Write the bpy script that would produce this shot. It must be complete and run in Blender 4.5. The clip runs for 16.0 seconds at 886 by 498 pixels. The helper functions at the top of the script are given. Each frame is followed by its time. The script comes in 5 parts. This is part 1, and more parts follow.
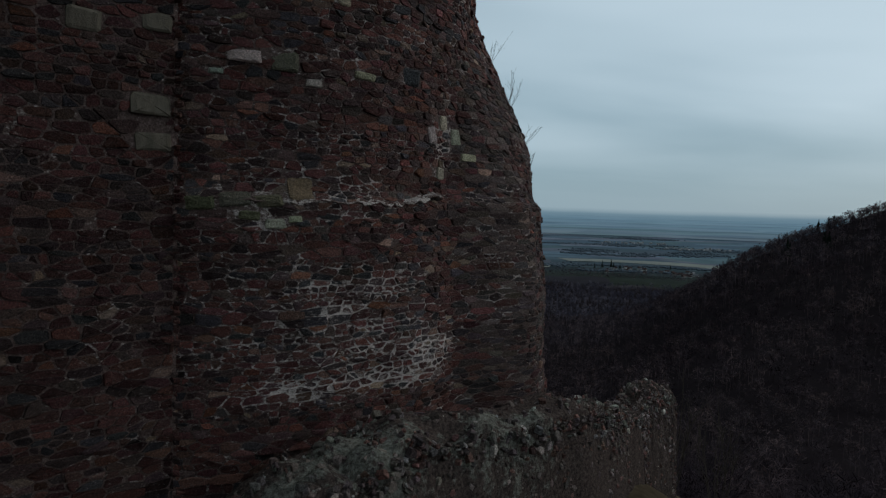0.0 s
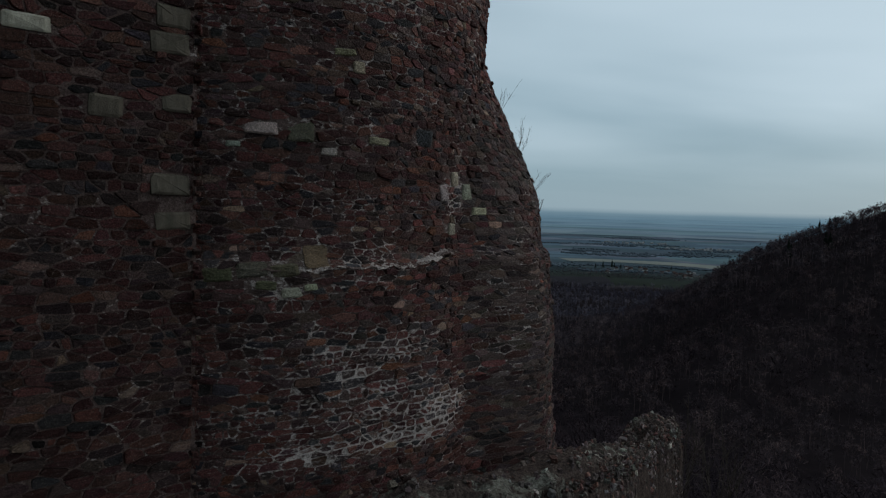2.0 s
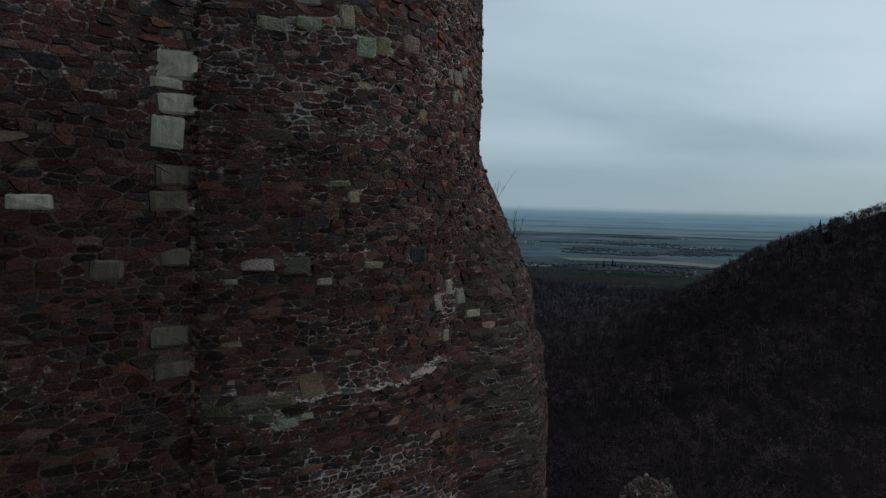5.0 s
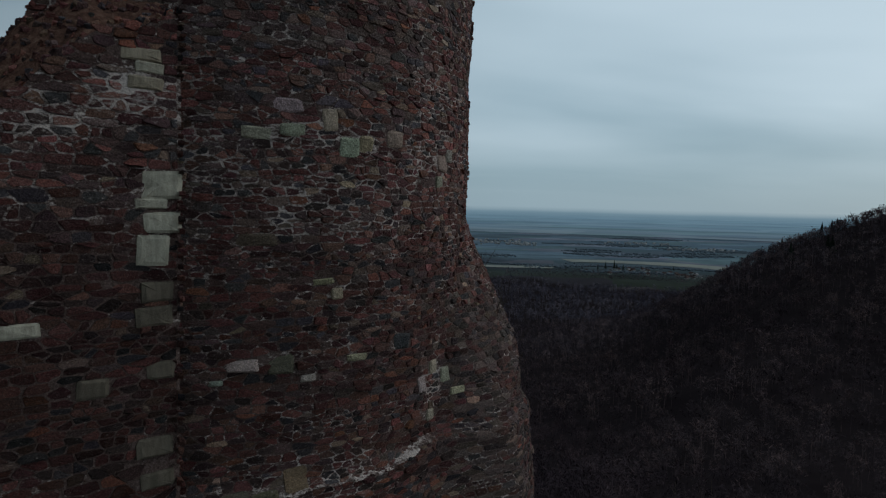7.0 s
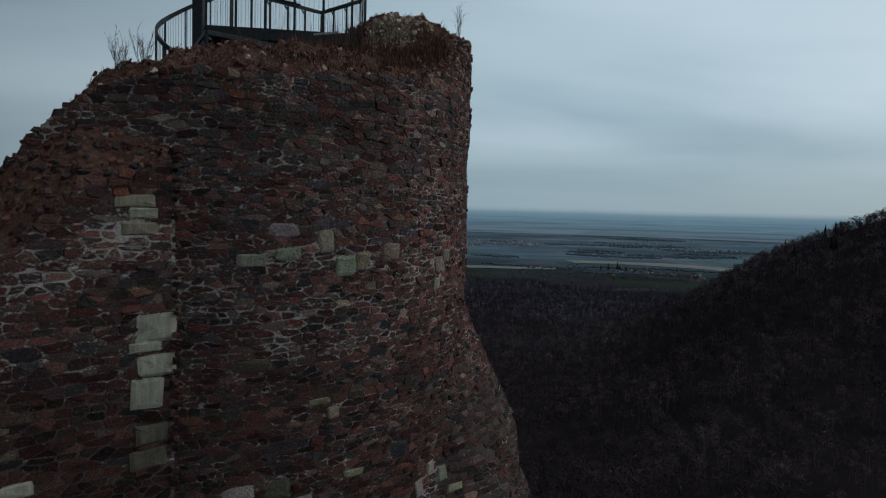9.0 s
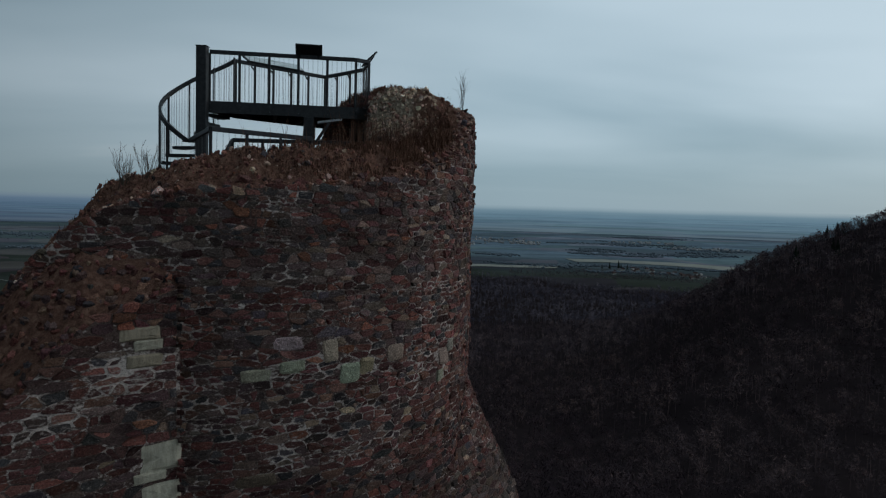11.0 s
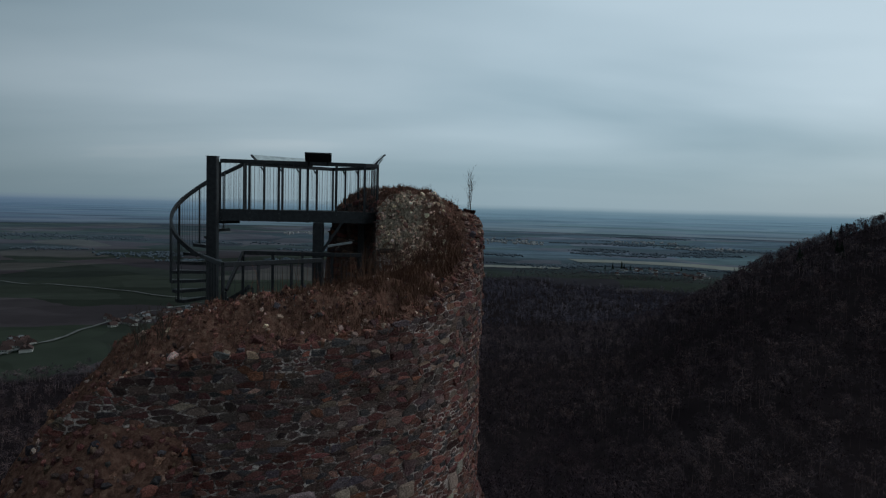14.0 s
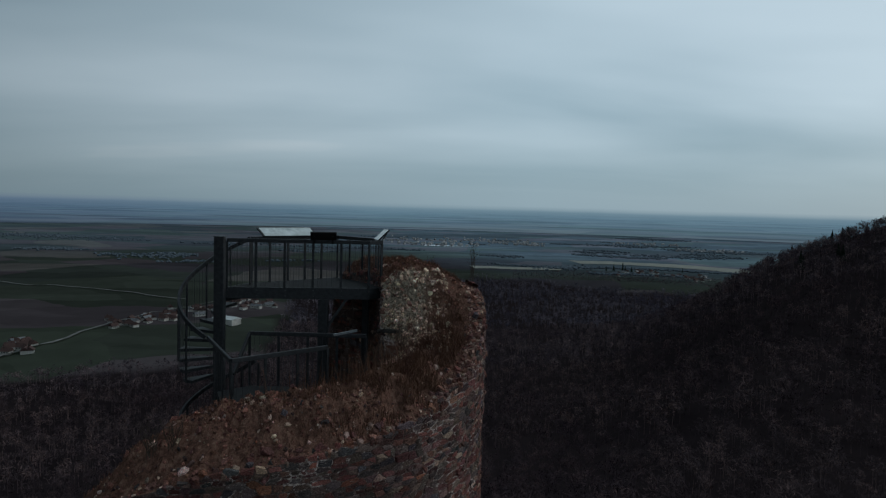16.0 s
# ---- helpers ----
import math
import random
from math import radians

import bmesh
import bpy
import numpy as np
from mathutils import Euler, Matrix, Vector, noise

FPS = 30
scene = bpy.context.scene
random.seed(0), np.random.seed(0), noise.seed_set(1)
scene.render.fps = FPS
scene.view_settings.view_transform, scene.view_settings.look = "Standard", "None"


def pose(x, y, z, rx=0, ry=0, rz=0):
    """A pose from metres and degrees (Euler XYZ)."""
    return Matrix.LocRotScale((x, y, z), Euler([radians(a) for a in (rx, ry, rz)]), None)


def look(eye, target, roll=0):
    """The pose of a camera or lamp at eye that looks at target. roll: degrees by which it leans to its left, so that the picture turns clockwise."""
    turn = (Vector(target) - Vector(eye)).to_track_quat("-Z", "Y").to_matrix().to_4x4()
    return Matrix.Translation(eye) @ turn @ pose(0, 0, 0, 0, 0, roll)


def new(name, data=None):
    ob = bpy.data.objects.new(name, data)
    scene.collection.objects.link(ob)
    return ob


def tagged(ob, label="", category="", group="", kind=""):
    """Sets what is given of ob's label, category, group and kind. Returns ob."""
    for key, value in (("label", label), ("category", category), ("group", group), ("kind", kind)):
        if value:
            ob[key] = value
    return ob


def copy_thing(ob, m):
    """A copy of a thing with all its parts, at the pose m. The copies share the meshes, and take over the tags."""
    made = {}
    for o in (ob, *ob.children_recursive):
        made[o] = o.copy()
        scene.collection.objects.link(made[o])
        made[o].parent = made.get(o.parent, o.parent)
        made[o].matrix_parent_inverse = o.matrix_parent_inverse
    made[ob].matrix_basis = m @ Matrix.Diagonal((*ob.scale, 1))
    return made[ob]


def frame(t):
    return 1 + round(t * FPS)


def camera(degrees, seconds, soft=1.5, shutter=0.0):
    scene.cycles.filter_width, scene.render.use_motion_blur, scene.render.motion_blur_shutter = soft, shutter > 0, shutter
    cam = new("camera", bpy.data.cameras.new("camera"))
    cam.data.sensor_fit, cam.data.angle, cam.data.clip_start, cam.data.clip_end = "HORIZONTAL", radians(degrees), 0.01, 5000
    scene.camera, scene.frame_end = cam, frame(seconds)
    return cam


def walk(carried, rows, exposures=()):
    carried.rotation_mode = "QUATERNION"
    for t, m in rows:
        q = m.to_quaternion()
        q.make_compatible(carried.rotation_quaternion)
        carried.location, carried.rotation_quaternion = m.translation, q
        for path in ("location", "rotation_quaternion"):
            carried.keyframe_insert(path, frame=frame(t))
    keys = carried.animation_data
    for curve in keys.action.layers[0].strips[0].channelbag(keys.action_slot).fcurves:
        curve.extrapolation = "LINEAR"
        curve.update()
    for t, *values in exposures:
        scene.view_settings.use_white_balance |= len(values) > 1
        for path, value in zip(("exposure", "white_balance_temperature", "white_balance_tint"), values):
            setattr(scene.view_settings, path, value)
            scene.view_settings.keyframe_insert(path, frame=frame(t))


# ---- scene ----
cam = camera(66.0, 16.0, 1.25)
PATH = [
    (0, (0.163, 0.203, 3.245), (0.232, 2.198, 3.124), 1.7),
    (0.5, (0.112, 0.189, 3.428), (0.18, 2.185, 3.307), 1.8),
    (1, (0.051, 0.178, 3.671), (0.119, 2.173, 3.549), 1.8),
    (1.5, (0.002, 0.183, 3.93), (0.069, 2.178, 3.808), 1.7),
    (2, (-0.058, 0.167, 4.22), (0.009, 2.162, 4.098), 1.7),
    (2.5, (-0.065, 0.155, 4.495), (0.002, 2.15, 4.371), 1.7),
    (3, (-0.07, 0.151, 4.822), (-0.003, 2.146, 4.697), 1.7),
    (3.5, (-0.103, 0.146, 5.126), (-0.036, 2.141, 5.002), 1.6),
    (4, (-0.077, 0.12, 5.502), (-0.01, 2.115, 5.376), 1.6),
    (6.5, (0.199, -0.107, 7.183), (0.261, 1.888, 7.061), 1.4),
    (7, (0.279, -0.135, 7.638), (0.339, 1.86, 7.517), 1.5),
    (7.5, (0.31, -0.149, 8.047), (0.368, 1.847, 7.929), 1.4),
    (8, (0.341, -0.133, 8.525), (0.396, 1.863, 8.407), 1.4),
    (8.5, (0.353, -0.059, 9.005), (0.406, 1.937, 8.885), 1.5),
    (9, (0.333, 0.017, 9.472), (0.385, 2.012, 9.352), 1.5),
    (11.5, (0.22, 0.151, 11.548), (0.268, 2.147, 11.421), 1.6),
    (12, (0.203, 0.165, 11.917), (0.251, 2.161, 11.793), 1.4),
    (12.5, (0.213, 0.157, 12.271), (0.258, 2.152, 12.146), 1.5),
    (13, (0.17, 0.174, 12.653), (0.214, 2.17, 12.529), 1.5),
    (13.5, (0.114, 0.186, 13.05), (0.157, 2.181, 12.924), 1.5),
    (14, (0.06, 0.18, 13.484), (0.1, 2.176, 13.357), 1.5),
    (14.5, (0.023, 0.146, 13.885), (0.063, 2.142, 13.757), 1.5),
    (15, (0.033, 0.114, 14.321), (0.071, 2.109, 14.192), 1.6),
    (15.5, (0.014, 0.082, 14.764), (0.051, 2.077, 14.637), 1.5),
    (16, (-0.036, 0.044, 15.2), (0.001, 2.04, 15.075), 1.6),
]
walk(cam, [(t, look(eye, target, roll)) for t, eye, target, roll in PATH])

# ---------------------------------------------------------------- light
world = bpy.data.worlds.new("overcast_sky")
scene.world = world
world.use_nodes = True
wn, wl = world.node_tree.nodes, world.node_tree.links
wn.clear()


def wnode(kind, **values):
    n = wn.new(kind)
    for k, v in values.items():
        n.inputs[k].default_value = v
    return n


sky = wn.new("ShaderNodeTexSky")
sky.sky_type, sky.sun_disc = "NISHITA", False
sky.sun_elevation, sky.sun_rotation = radians(26), radians(60)
tc = wn.new("ShaderNodeTexCoord")
sep = wn.new("ShaderNodeSeparateXYZ")
wl.new(tc.outputs["Generated"], sep.inputs[0])


def wmath(op, a, b=0.0, clamp=False):
    n = wn.new("ShaderNodeMath")
    n.operation, n.use_clamp = op, clamp
    for i, v in enumerate((a, b)):
        if isinstance(v, (int, float)):
            n.inputs[i].default_value = v
        else:
            wl.new(v, n.inputs[i])
    return n.outputs[0]


up = wmath("MAXIMUM", sep.outputs["Z"], 0.0)
layer = wmath("ADD", up, 0.13)
flat = wn.new("ShaderNodeCombineXYZ")
wl.new(wmath("DIVIDE", sep.outputs["X"], layer), flat.inputs[0])
wl.new(wmath("DIVIDE", sep.outputs["Y"], layer), flat.inputs[1])
clouds = wnode("ShaderNodeTexNoise", Scale=0.55, Detail=4.0, Roughness=0.42, Distortion=0.25)
shift = wn.new("ShaderNodeMapping")
shift.inputs["Scale"].default_value = (0.55, 1.0, 1.0)
shift.inputs["Rotation"].default_value = (0, 0, radians(-14))
shift.inputs["Location"].default_value = (2.35, 0.9, 0)
wl.new(flat.outputs[0], shift.inputs[0])
wl.new(shift.outputs[0], clouds.inputs["Vector"])
ramp = wn.new("ShaderNodeValToRGB")
for at, colour in ((0.30, (0.180, 0.266, 0.320, 1)), (0.46, (0.256, 0.350, 0.410, 1)), (0.66, (0.376, 0.468, 0.530, 1))):
    e = ramp.color_ramp.elements[0] if at == 0.30 else ramp.color_ramp.elements[1] if at == 0.66 else ramp.color_ramp.elements.new(at)
    e.position, e.color = at, colour
wl.new(clouds.outputs["Fac"], ramp.inputs[0])
# the low sky is greyer where the cloud thickens towards the horizon
low = wn.new("ShaderNodeMix")
low.data_type = "RGBA"
low.inputs[7].default_value = (0.182, 0.262, 0.312, 1)
wl.new(wmath("SUBTRACT", 1.0, wmath("MULTIPLY", up, 7.0, True), True), low.inputs[0])
wl.new(ramp.outputs[0], low.inputs[6])
blend = wn.new("ShaderNodeMix")
blend.data_type = "RGBA"
blend.inputs[0].default_value = 0.93
dim = wn.new("ShaderNodeVectorMath")
dim.operation = "SCALE"
dim.inputs[3].default_value = 0.08
wl.new(sky.outputs[0], dim.inputs[0])
wl.new(dim.outputs[0], blend.inputs[6])
# the cloud is thicker and darker behind, thinner towards the veiled sun
thick = wmath("MINIMUM", wmath("ADD", wmath("MULTIPLY", wmath("ADD", wmath("MULTIPLY", sep.outputs["X"], 2.0), sep.outputs["Y"]), 0.36), 0.955), 1.42)
veil = wn.new("ShaderNodeVectorMath")
veil.operation = "SCALE"
wl.new(low.outputs[2], veil.inputs[0])
wl.new(thick, veil.inputs[3])
wl.new(veil.outputs[0], blend.inputs[7])
back = wn.new("ShaderNodeBackground")
back.inputs[1].default_value = 1.0
wl.new(blend.outputs[2], back.inputs[0])
wout = wn.new("ShaderNodeOutputWorld")
wl.new(back.outputs[0], wout.inputs[0])

sun = new("sun", bpy.data.lights.new("sun", "SUN"))
sun.data.energy, sun.data.angle, sun.data.color = 0.5, radians(35), (1.0, 0.95, 0.9)
sun.matrix_world = look((60, 45, 40), (0, 10, 5))


# ---------------------------------------------------------------- materials
class Mat:
    """A node material with short calls."""

    def __init__(self, name, rough=0.9, metal=0.0, gloss=None):
        self.m = bpy.data.materials.new(name)
        self.m.use_nodes = True
        self.n, self.l = self.m.node_tree.nodes, self.m.node_tree.links
        self.b = self.n["Principled BSDF"]
        self.b.inputs["Roughness"].default_value = rough
        self.b.inputs["Metallic"].default_value = metal
        self.b.inputs["Specular IOR Level"].default_value = (0.0 if rough > 0.93 else 0.08 if rough > 0.8 else 0.35)
        c = self.n.new("ShaderNodeTexCoord")
        self.object = c.outputs["Object"]

    def put(self, socket, v):
        if hasattr(v, "is_linked"):
            self.l.new(v, socket)
        else:
            socket.default_value = v

    def noise(self, scale, detail=4.0, rough=0.6, vector=None, stretch=None):
        n = self.n.new("ShaderNodeTexNoise")
        n.inputs["Scale"].default_value, n.inputs["Detail"].default_value, n.inputs["Roughness"].default_value = scale, detail, rough
        v = vector or self.object
        if stretch:
            k = self.n.new("ShaderNodeMapping")
            k.inputs["Scale"].default_value = stretch
            self.l.new(v, k.inputs[0])
            v = k.outputs[0]
        self.l.new(v, n.inputs["Vector"])
        return n.outputs["Fac"]

    def cells(self, scale, out="Color", stretch=None, random=1.0):
        n = self.n.new("ShaderNodeTexVoronoi")
        n.inputs["Scale"].default_value, n.inputs["Randomness"].default_value = scale, random
        v = self.object
        if stretch:
            k = self.n.new("ShaderNodeMapping")
            k.inputs["Scale"].default_value = stretch[:3]
            k.inputs["Rotation"].default_value = (0, 0, stretch[3])
            self.l.new(v, k.inputs[0])
            v = k.outputs[0]
        self.l.new(v, n.inputs["Vector"])
        return n.outputs[out]

    def ramp(self, fac, stops, constant=False):
        n = self.n.new("ShaderNodeValToRGB")
        r = n.color_ramp
        if constant:
            r.interpolation = "CONSTANT"
        while len(r.elements) < len(stops):
            r.elements.new(0.5)
        for e, (at, col) in zip(r.elements, stops):
            e.position = at
            e.color = (*col, 1) if hasattr(col, "__len__") else (col, col, col, 1)
        self.l.new(fac, n.inputs[0])
        return n.outputs[0]

    def mix(self, fac, a, b, kind="MIX"):
        n = self.n.new("ShaderNodeMix")
        n.data_type, n.blend_type = "RGBA", kind
        n.clamp_result = False
        self.put(n.inputs[0], fac)
        for i, v in ((6, a), (7, b)):
            self.put(n.inputs[i], v if hasattr(v, "is_linked") else (*v, 1))
        return n.outputs[2]

    def math(self, op, a, b=0.0):
        n = self.n.new("ShaderNodeMath")
        n.operation = op
        self.put(n.inputs[0], a)
        self.put(n.inputs[1], b)
        return n.outputs[0]

    def attr(self, name, out="Fac"):
        n = self.n.new("ShaderNodeAttribute")
        n.attribute_name = name
        return n.outputs[out]

    def bump(self, height, depth=0.01, strength=1.0):
        n = self.n.new("ShaderNodeBump")
        n.inputs["Strength"].default_value, n.inputs["Distance"].default_value = strength, depth
        self.l.new(height, n.inputs["Height"])
        self.l.new(n.outputs[0], self.b.inputs["Normal"])

    def colour(self, v):
        self.put(self.b.inputs["Base Color"], v if hasattr(v, "is_linked") else (*v, 1))
        return self.m


def make_stone():
    k = Mat("rubble_stone", 0.88)
    grain = k.noise(46, 6, 0.8)
    blot = k.noise(7, 5, 0.65)
    shade = k.ramp(grain, ((0.32, 0.45), (0.50, 1.2), (0.62, 2.1), (0.75, 3.4)))
    c = k.mix(1.0, k.attr("tint", "Color"), shade, "MULTIPLY")
    c = k.mix(k.ramp(blot, ((0.40, 0.0), (0.75, 0.5))), c, k.mix(0.5, c, (0.11, 0.084, 0.072)))
    # soot and black lichen in broad drifts, pale lichen in small spots
    c = k.mix(k.ramp(k.noise(1.1, 6, 0.7), ((0.54, 0.0), (0.72, 0.5))), c, k.mix(0.5, (0.030, 0.026, 0.026), c))
    c = k.mix(k.math("MULTIPLY", k.ramp(k.noise(19, 8, 0.85, stretch=(1, 1, 1.8)), ((0.57, 0.0), (0.64, 1.0))), 0.45), c, (0.38, 0.32, 0.28))
    # old lime smeared over the stones where the joints still hold it
    spread = k.math("ADD", k.noise(10, 7, 0.75, stretch=(1, 1, 2.4)), k.math("MULTIPLY", k.attr("tint", "Alpha"), 0.17))
    c = k.mix(k.ramp(spread, ((0.64, 0.0), (0.74, 0.85))), c, k.ramp(grain, ((0.35, (0.30, 0.235, 0.205)), (0.6, (0.62, 0.51, 0.46)))))
    k.bump(k.noise(30, 7, 0.8), 0.05, 1.0)
    return k.colour(c)


def make_dressed():
    k = Mat("dressed_stone", 0.88)
    grain = k.noise(60, 5, 0.7)
    c = k.mix(1.0, k.attr("tint", "Color"), k.ramp(grain, ((0.3, 0.82), (0.7, 1.18))), "MULTIPLY")
    c = k.mix(1.0, c, k.ramp(k.noise(14, 5, 0.6, stretch=(1, 1, 0.18)), ((0.35, 0.72), (0.62, 1.12))), "MULTIPLY")
    c = k.mix(k.ramp(k.noise(5, 6, 0.7), ((0.55, 0.0), (0.75, 0.6))), c, (0.13, 0.12, 0.085))
    k.bump(k.noise(45, 5, 0.7), 0.012, 0.8)
    return k.colour(c)


def make_mortar():
    k = Mat("lime_mortar", 0.95)
    n = k.noise(30, 7, 0.8)
    dark = k.ramp(n, ((0.36, (0.058, 0.037, 0.033)), (0.52, (0.142, 0.094, 0.081)), (0.7, (0.28, 0.203, 0.178))))
    lime = k.ramp(n, ((0.36, (0.38, 0.30, 0.265)), (0.52, (0.70, 0.58, 0.52)), (0.7, (0.82, 0.72, 0.66))))
    f = k.math("ADD", k.math("MULTIPLY", k.attr("lime"), 1.3), k.math("MULTIPLY", k.math("SUBTRACT", k.noise(4.2, 5, 0.7, stretch=(1, 1, 2.4)), 0.5), 2.7))
    f = k.math("ADD", f, k.math("MULTIPLY", k.math("SUBTRACT", k.noise(19, 6, 0.75, stretch=(1, 1, 1.8)), 0.5), 2.4))
    c = k.mix(k.ramp(f, ((0.46, 0.0), (0.92, 1.0))), dark, lime)
    k.bump(k.noise(40, 6, 0.75), 0.03, 1.0)
    return k.colour(c)


def make_earth():
    k = Mat("rubble_earth", 0.97)
    n = k.noise(9, 6, 0.7)
    c = k.ramp(n, ((0.32, (0.080, 0.040, 0.031)), (0.5, (0.185, 0.094, 0.068)), (0.66, (0.28, 0.160, 0.115)), (0.8, (0.42, 0.31, 0.24))))
    lime = k.ramp(k.noise(17, 7, 0.8), ((0.38, (0.055, 0.040, 0.032)), (0.5, (0.30, 0.235, 0.175)), (0.62, (0.52, 0.42, 0.32)), (0.8, (0.64, 0.55, 0.45))))
    f = k.math("ADD", k.attr("lime"), k.math("MULTIPLY", k.math("SUBTRACT", k.noise(4.5, 5, 0.7), 0.5), 1.2))
    c = k.mix(k.ramp(f, ((0.35, 0.0), (0.75, 1.0))), c, lime)
    k.bump(k.noise(22, 6, 0.75), 0.06, 1.0)
    return k.colour(c)


def make_moss():
    k = Mat("mossy_rubble", 0.96)
    n = k.noise(21, 8, 0.8)
    bare = k.ramp(n, ((0.38, (0.030, 0.024, 0.022)), (0.52, (0.100, 0.070, 0.060)), (0.66, (0.20, 0.155, 0.13))))
    crust = k.ramp(n, ((0.36, (0.055, 0.048, 0.040)), (0.50, (0.20, 0.184, 0.150)), (0.66, (0.42, 0.395, 0.335))))
    f = k.math("ADD", k.attr("lime"), k.math("MULTIPLY", k.math("SUBTRACT", k.noise(4.5, 7, 0.75), 0.5), 1.8))
    c = k.mix(k.ramp(f, ((0.42, 0.0), (0.58, 1.0))), bare, crust)
    k.bump(k.noise(30, 7, 0.8), 0.05, 1.0)
    return k.colour(c)


def make_steel():
    k = Mat("dark_painted_steel", 0.55, 0.35)
    c = k.ramp(k.noise(12, 5, 0.65), ((0.35, (0.020, 0.021, 0.023)), (0.7, (0.045, 0.046, 0.050)), (0.85, (0.075, 0.062, 0.052))))
    k.bump(k.noise(60, 3), 0.002, 0.4)
    return k.colour(c)


def make_ground():
    k = Mat("open_country", 0.98)
    # farmland: blocks of winter crop, ploughland, stubble and meadow with uneven edges
    bend = k.n.new("ShaderNodeTexNoise")
    bend.inputs["Scale"].default_value, bend.inputs["Detail"].default_value = 0.004, 3.0
    k.l.new(k.object, bend.inputs["Vector"])
    drift = k.n.new("ShaderNodeVectorMath")
    drift.operation = "MULTIPLY_ADD"
    k.l.new(bend.outputs["Color"], drift.inputs[0])
    drift.inputs[1].default_value = (130, 130, 0)
    k.l.new(k.object, drift.inputs[2])
    plan = k.object
    k.object = drift.outputs[0]
    pick = k.n.new("ShaderNodeSeparateColor")
    k.l.new(k.cells(0.0045, "Color", (0.75, 1.0, 1.0, 0.30)), pick.inputs[0])
    strip = k.n.new("ShaderNodeSeparateColor")
    k.l.new(k.cells(0.0095, "Color", (0.35, 1.0, 1.0, 0.12)), strip.inputs[0])
    k.object = plan
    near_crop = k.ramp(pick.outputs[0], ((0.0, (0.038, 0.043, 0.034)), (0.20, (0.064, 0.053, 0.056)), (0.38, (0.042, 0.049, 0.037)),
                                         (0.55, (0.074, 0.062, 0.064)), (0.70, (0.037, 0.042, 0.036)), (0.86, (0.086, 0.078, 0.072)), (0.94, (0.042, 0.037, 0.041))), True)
    # the same crops far off, with pale blue haze put into their colours
    hazed_crop = k.ramp(pick.outputs[0], ((0.0, (0.132, 0.182, 0.220)), (0.20, (0.172, 0.184, 0.224)), (0.38, (0.140, 0.196, 0.212)),
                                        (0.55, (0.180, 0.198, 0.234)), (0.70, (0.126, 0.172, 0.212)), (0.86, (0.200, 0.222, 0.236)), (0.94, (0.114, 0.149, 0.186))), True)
    field = k.mix(k.attr("distance_haze"), near_crop, hazed_crop)
    field = k.mix(1.0, field, k.ramp(strip.outputs[1], ((0.0, 0.76), (0.5, 0.97), (1.0, 1.18))), "MULTIPLY")
    field = k.mix(1.0, field, k.ramp(k.noise(0.02, 5, 0.6), ((0.3, 0.88), (0.7, 1.12))), "MULTIPLY")
    # copses and hedged ground between the far fields, haze included in their colour
    scrub = k.ramp(k.noise(0.0019, 6, 0.62, stretch=(0.45, 1, 1)), ((0.53, 0.0), (0.57, 0.75)))
    field = k.mix(k.math("MULTIPLY", scrub, k.attr("distance_haze")), field, (0.078, 0.102, 0.120))
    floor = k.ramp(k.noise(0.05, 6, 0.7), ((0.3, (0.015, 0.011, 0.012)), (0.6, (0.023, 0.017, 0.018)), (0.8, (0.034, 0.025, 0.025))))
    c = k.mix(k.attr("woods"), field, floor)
    near = k.ramp(k.noise(1.3, 6, 0.7), ((0.3, (0.03, 0.022, 0.016)), (0.55, (0.075, 0.055, 0.036)), (0.8, (0.13, 0.10, 0.065))))
    c = k.mix(k.attr("yard"), c, near)
    return k.colour(c)


def make_thicket(name, dark, light, patch, grain):
    """Leafless crowns seen from far: broad drifts of tone and a finer mottle from tree to tree."""
    k = Mat(name, 0.97)
    c = k.ramp(k.noise(patch, 4, 0.6), ((0.40, dark), (0.60, light)))
    c = k.mix(1.0, c, k.ramp(k.noise(grain, 3, 0.6), ((0.36, (0.42, 0.42, 0.46)), (0.50, (0.92, 0.90, 0.92)), (0.64, (1.85, 1.66, 1.52)))), "MULTIPLY")
    return k.colour(c)


def plain(name, dark, light, scale=20.0, rough=0.8, metal=0.0, depth=0.0):
    k = Mat(name, rough, metal)
    c = k.ramp(k.noise(scale, 5, 0.65), ((0.3, dark), (0.72, light)))
    if depth:
        k.bump(k.noise(scale * 3, 4, 0.7), depth, 0.7)
    return k.colour(c)


STONE, MORTAR, EARTH, MOSS, STEEL, LAND = make_stone(), make_mortar(), make_earth(), make_moss(), make_steel(), make_ground()
DRESSED = make_dressed()
DECK = plain("weathered_deck", (0.018, 0.018, 0.019), (0.040, 0.040, 0.040), 9, 0.85)
PANEL_BACK = plain("black_panel_back", (0.012, 0.012, 0.013), (0.025, 0.025, 0.027), 8, 0.6)
PANEL_FACE = plain("glossy_panel_print", (0.35, 0.38, 0.36), (0.75, 0.78, 0.76), 5, 0.22, 0.3)
CABLE = plain("steel_cable", (0.05, 0.052, 0.055), (0.09, 0.092, 0.095), 15, 0.5, 0.6)
GALVANISED = plain("galvanised_steel", (0.20, 0.205, 0.21), (0.34, 0.345, 0.35), 15, 0.4, 0.8)
STRAW = plain("dry_grass", (0.085, 0.042, 0.030), (0.21, 0.112, 0.075), 3.0, 0.95)
BRUSH = plain("dead_brush", (0.060, 0.030, 0.024), (0.120, 0.060, 0.046), 5.0, 0.95)
TWIG = plain("bare_twigs", (0.050, 0.038, 0.030), (0.095, 0.075, 0.060), 6, 0.95)
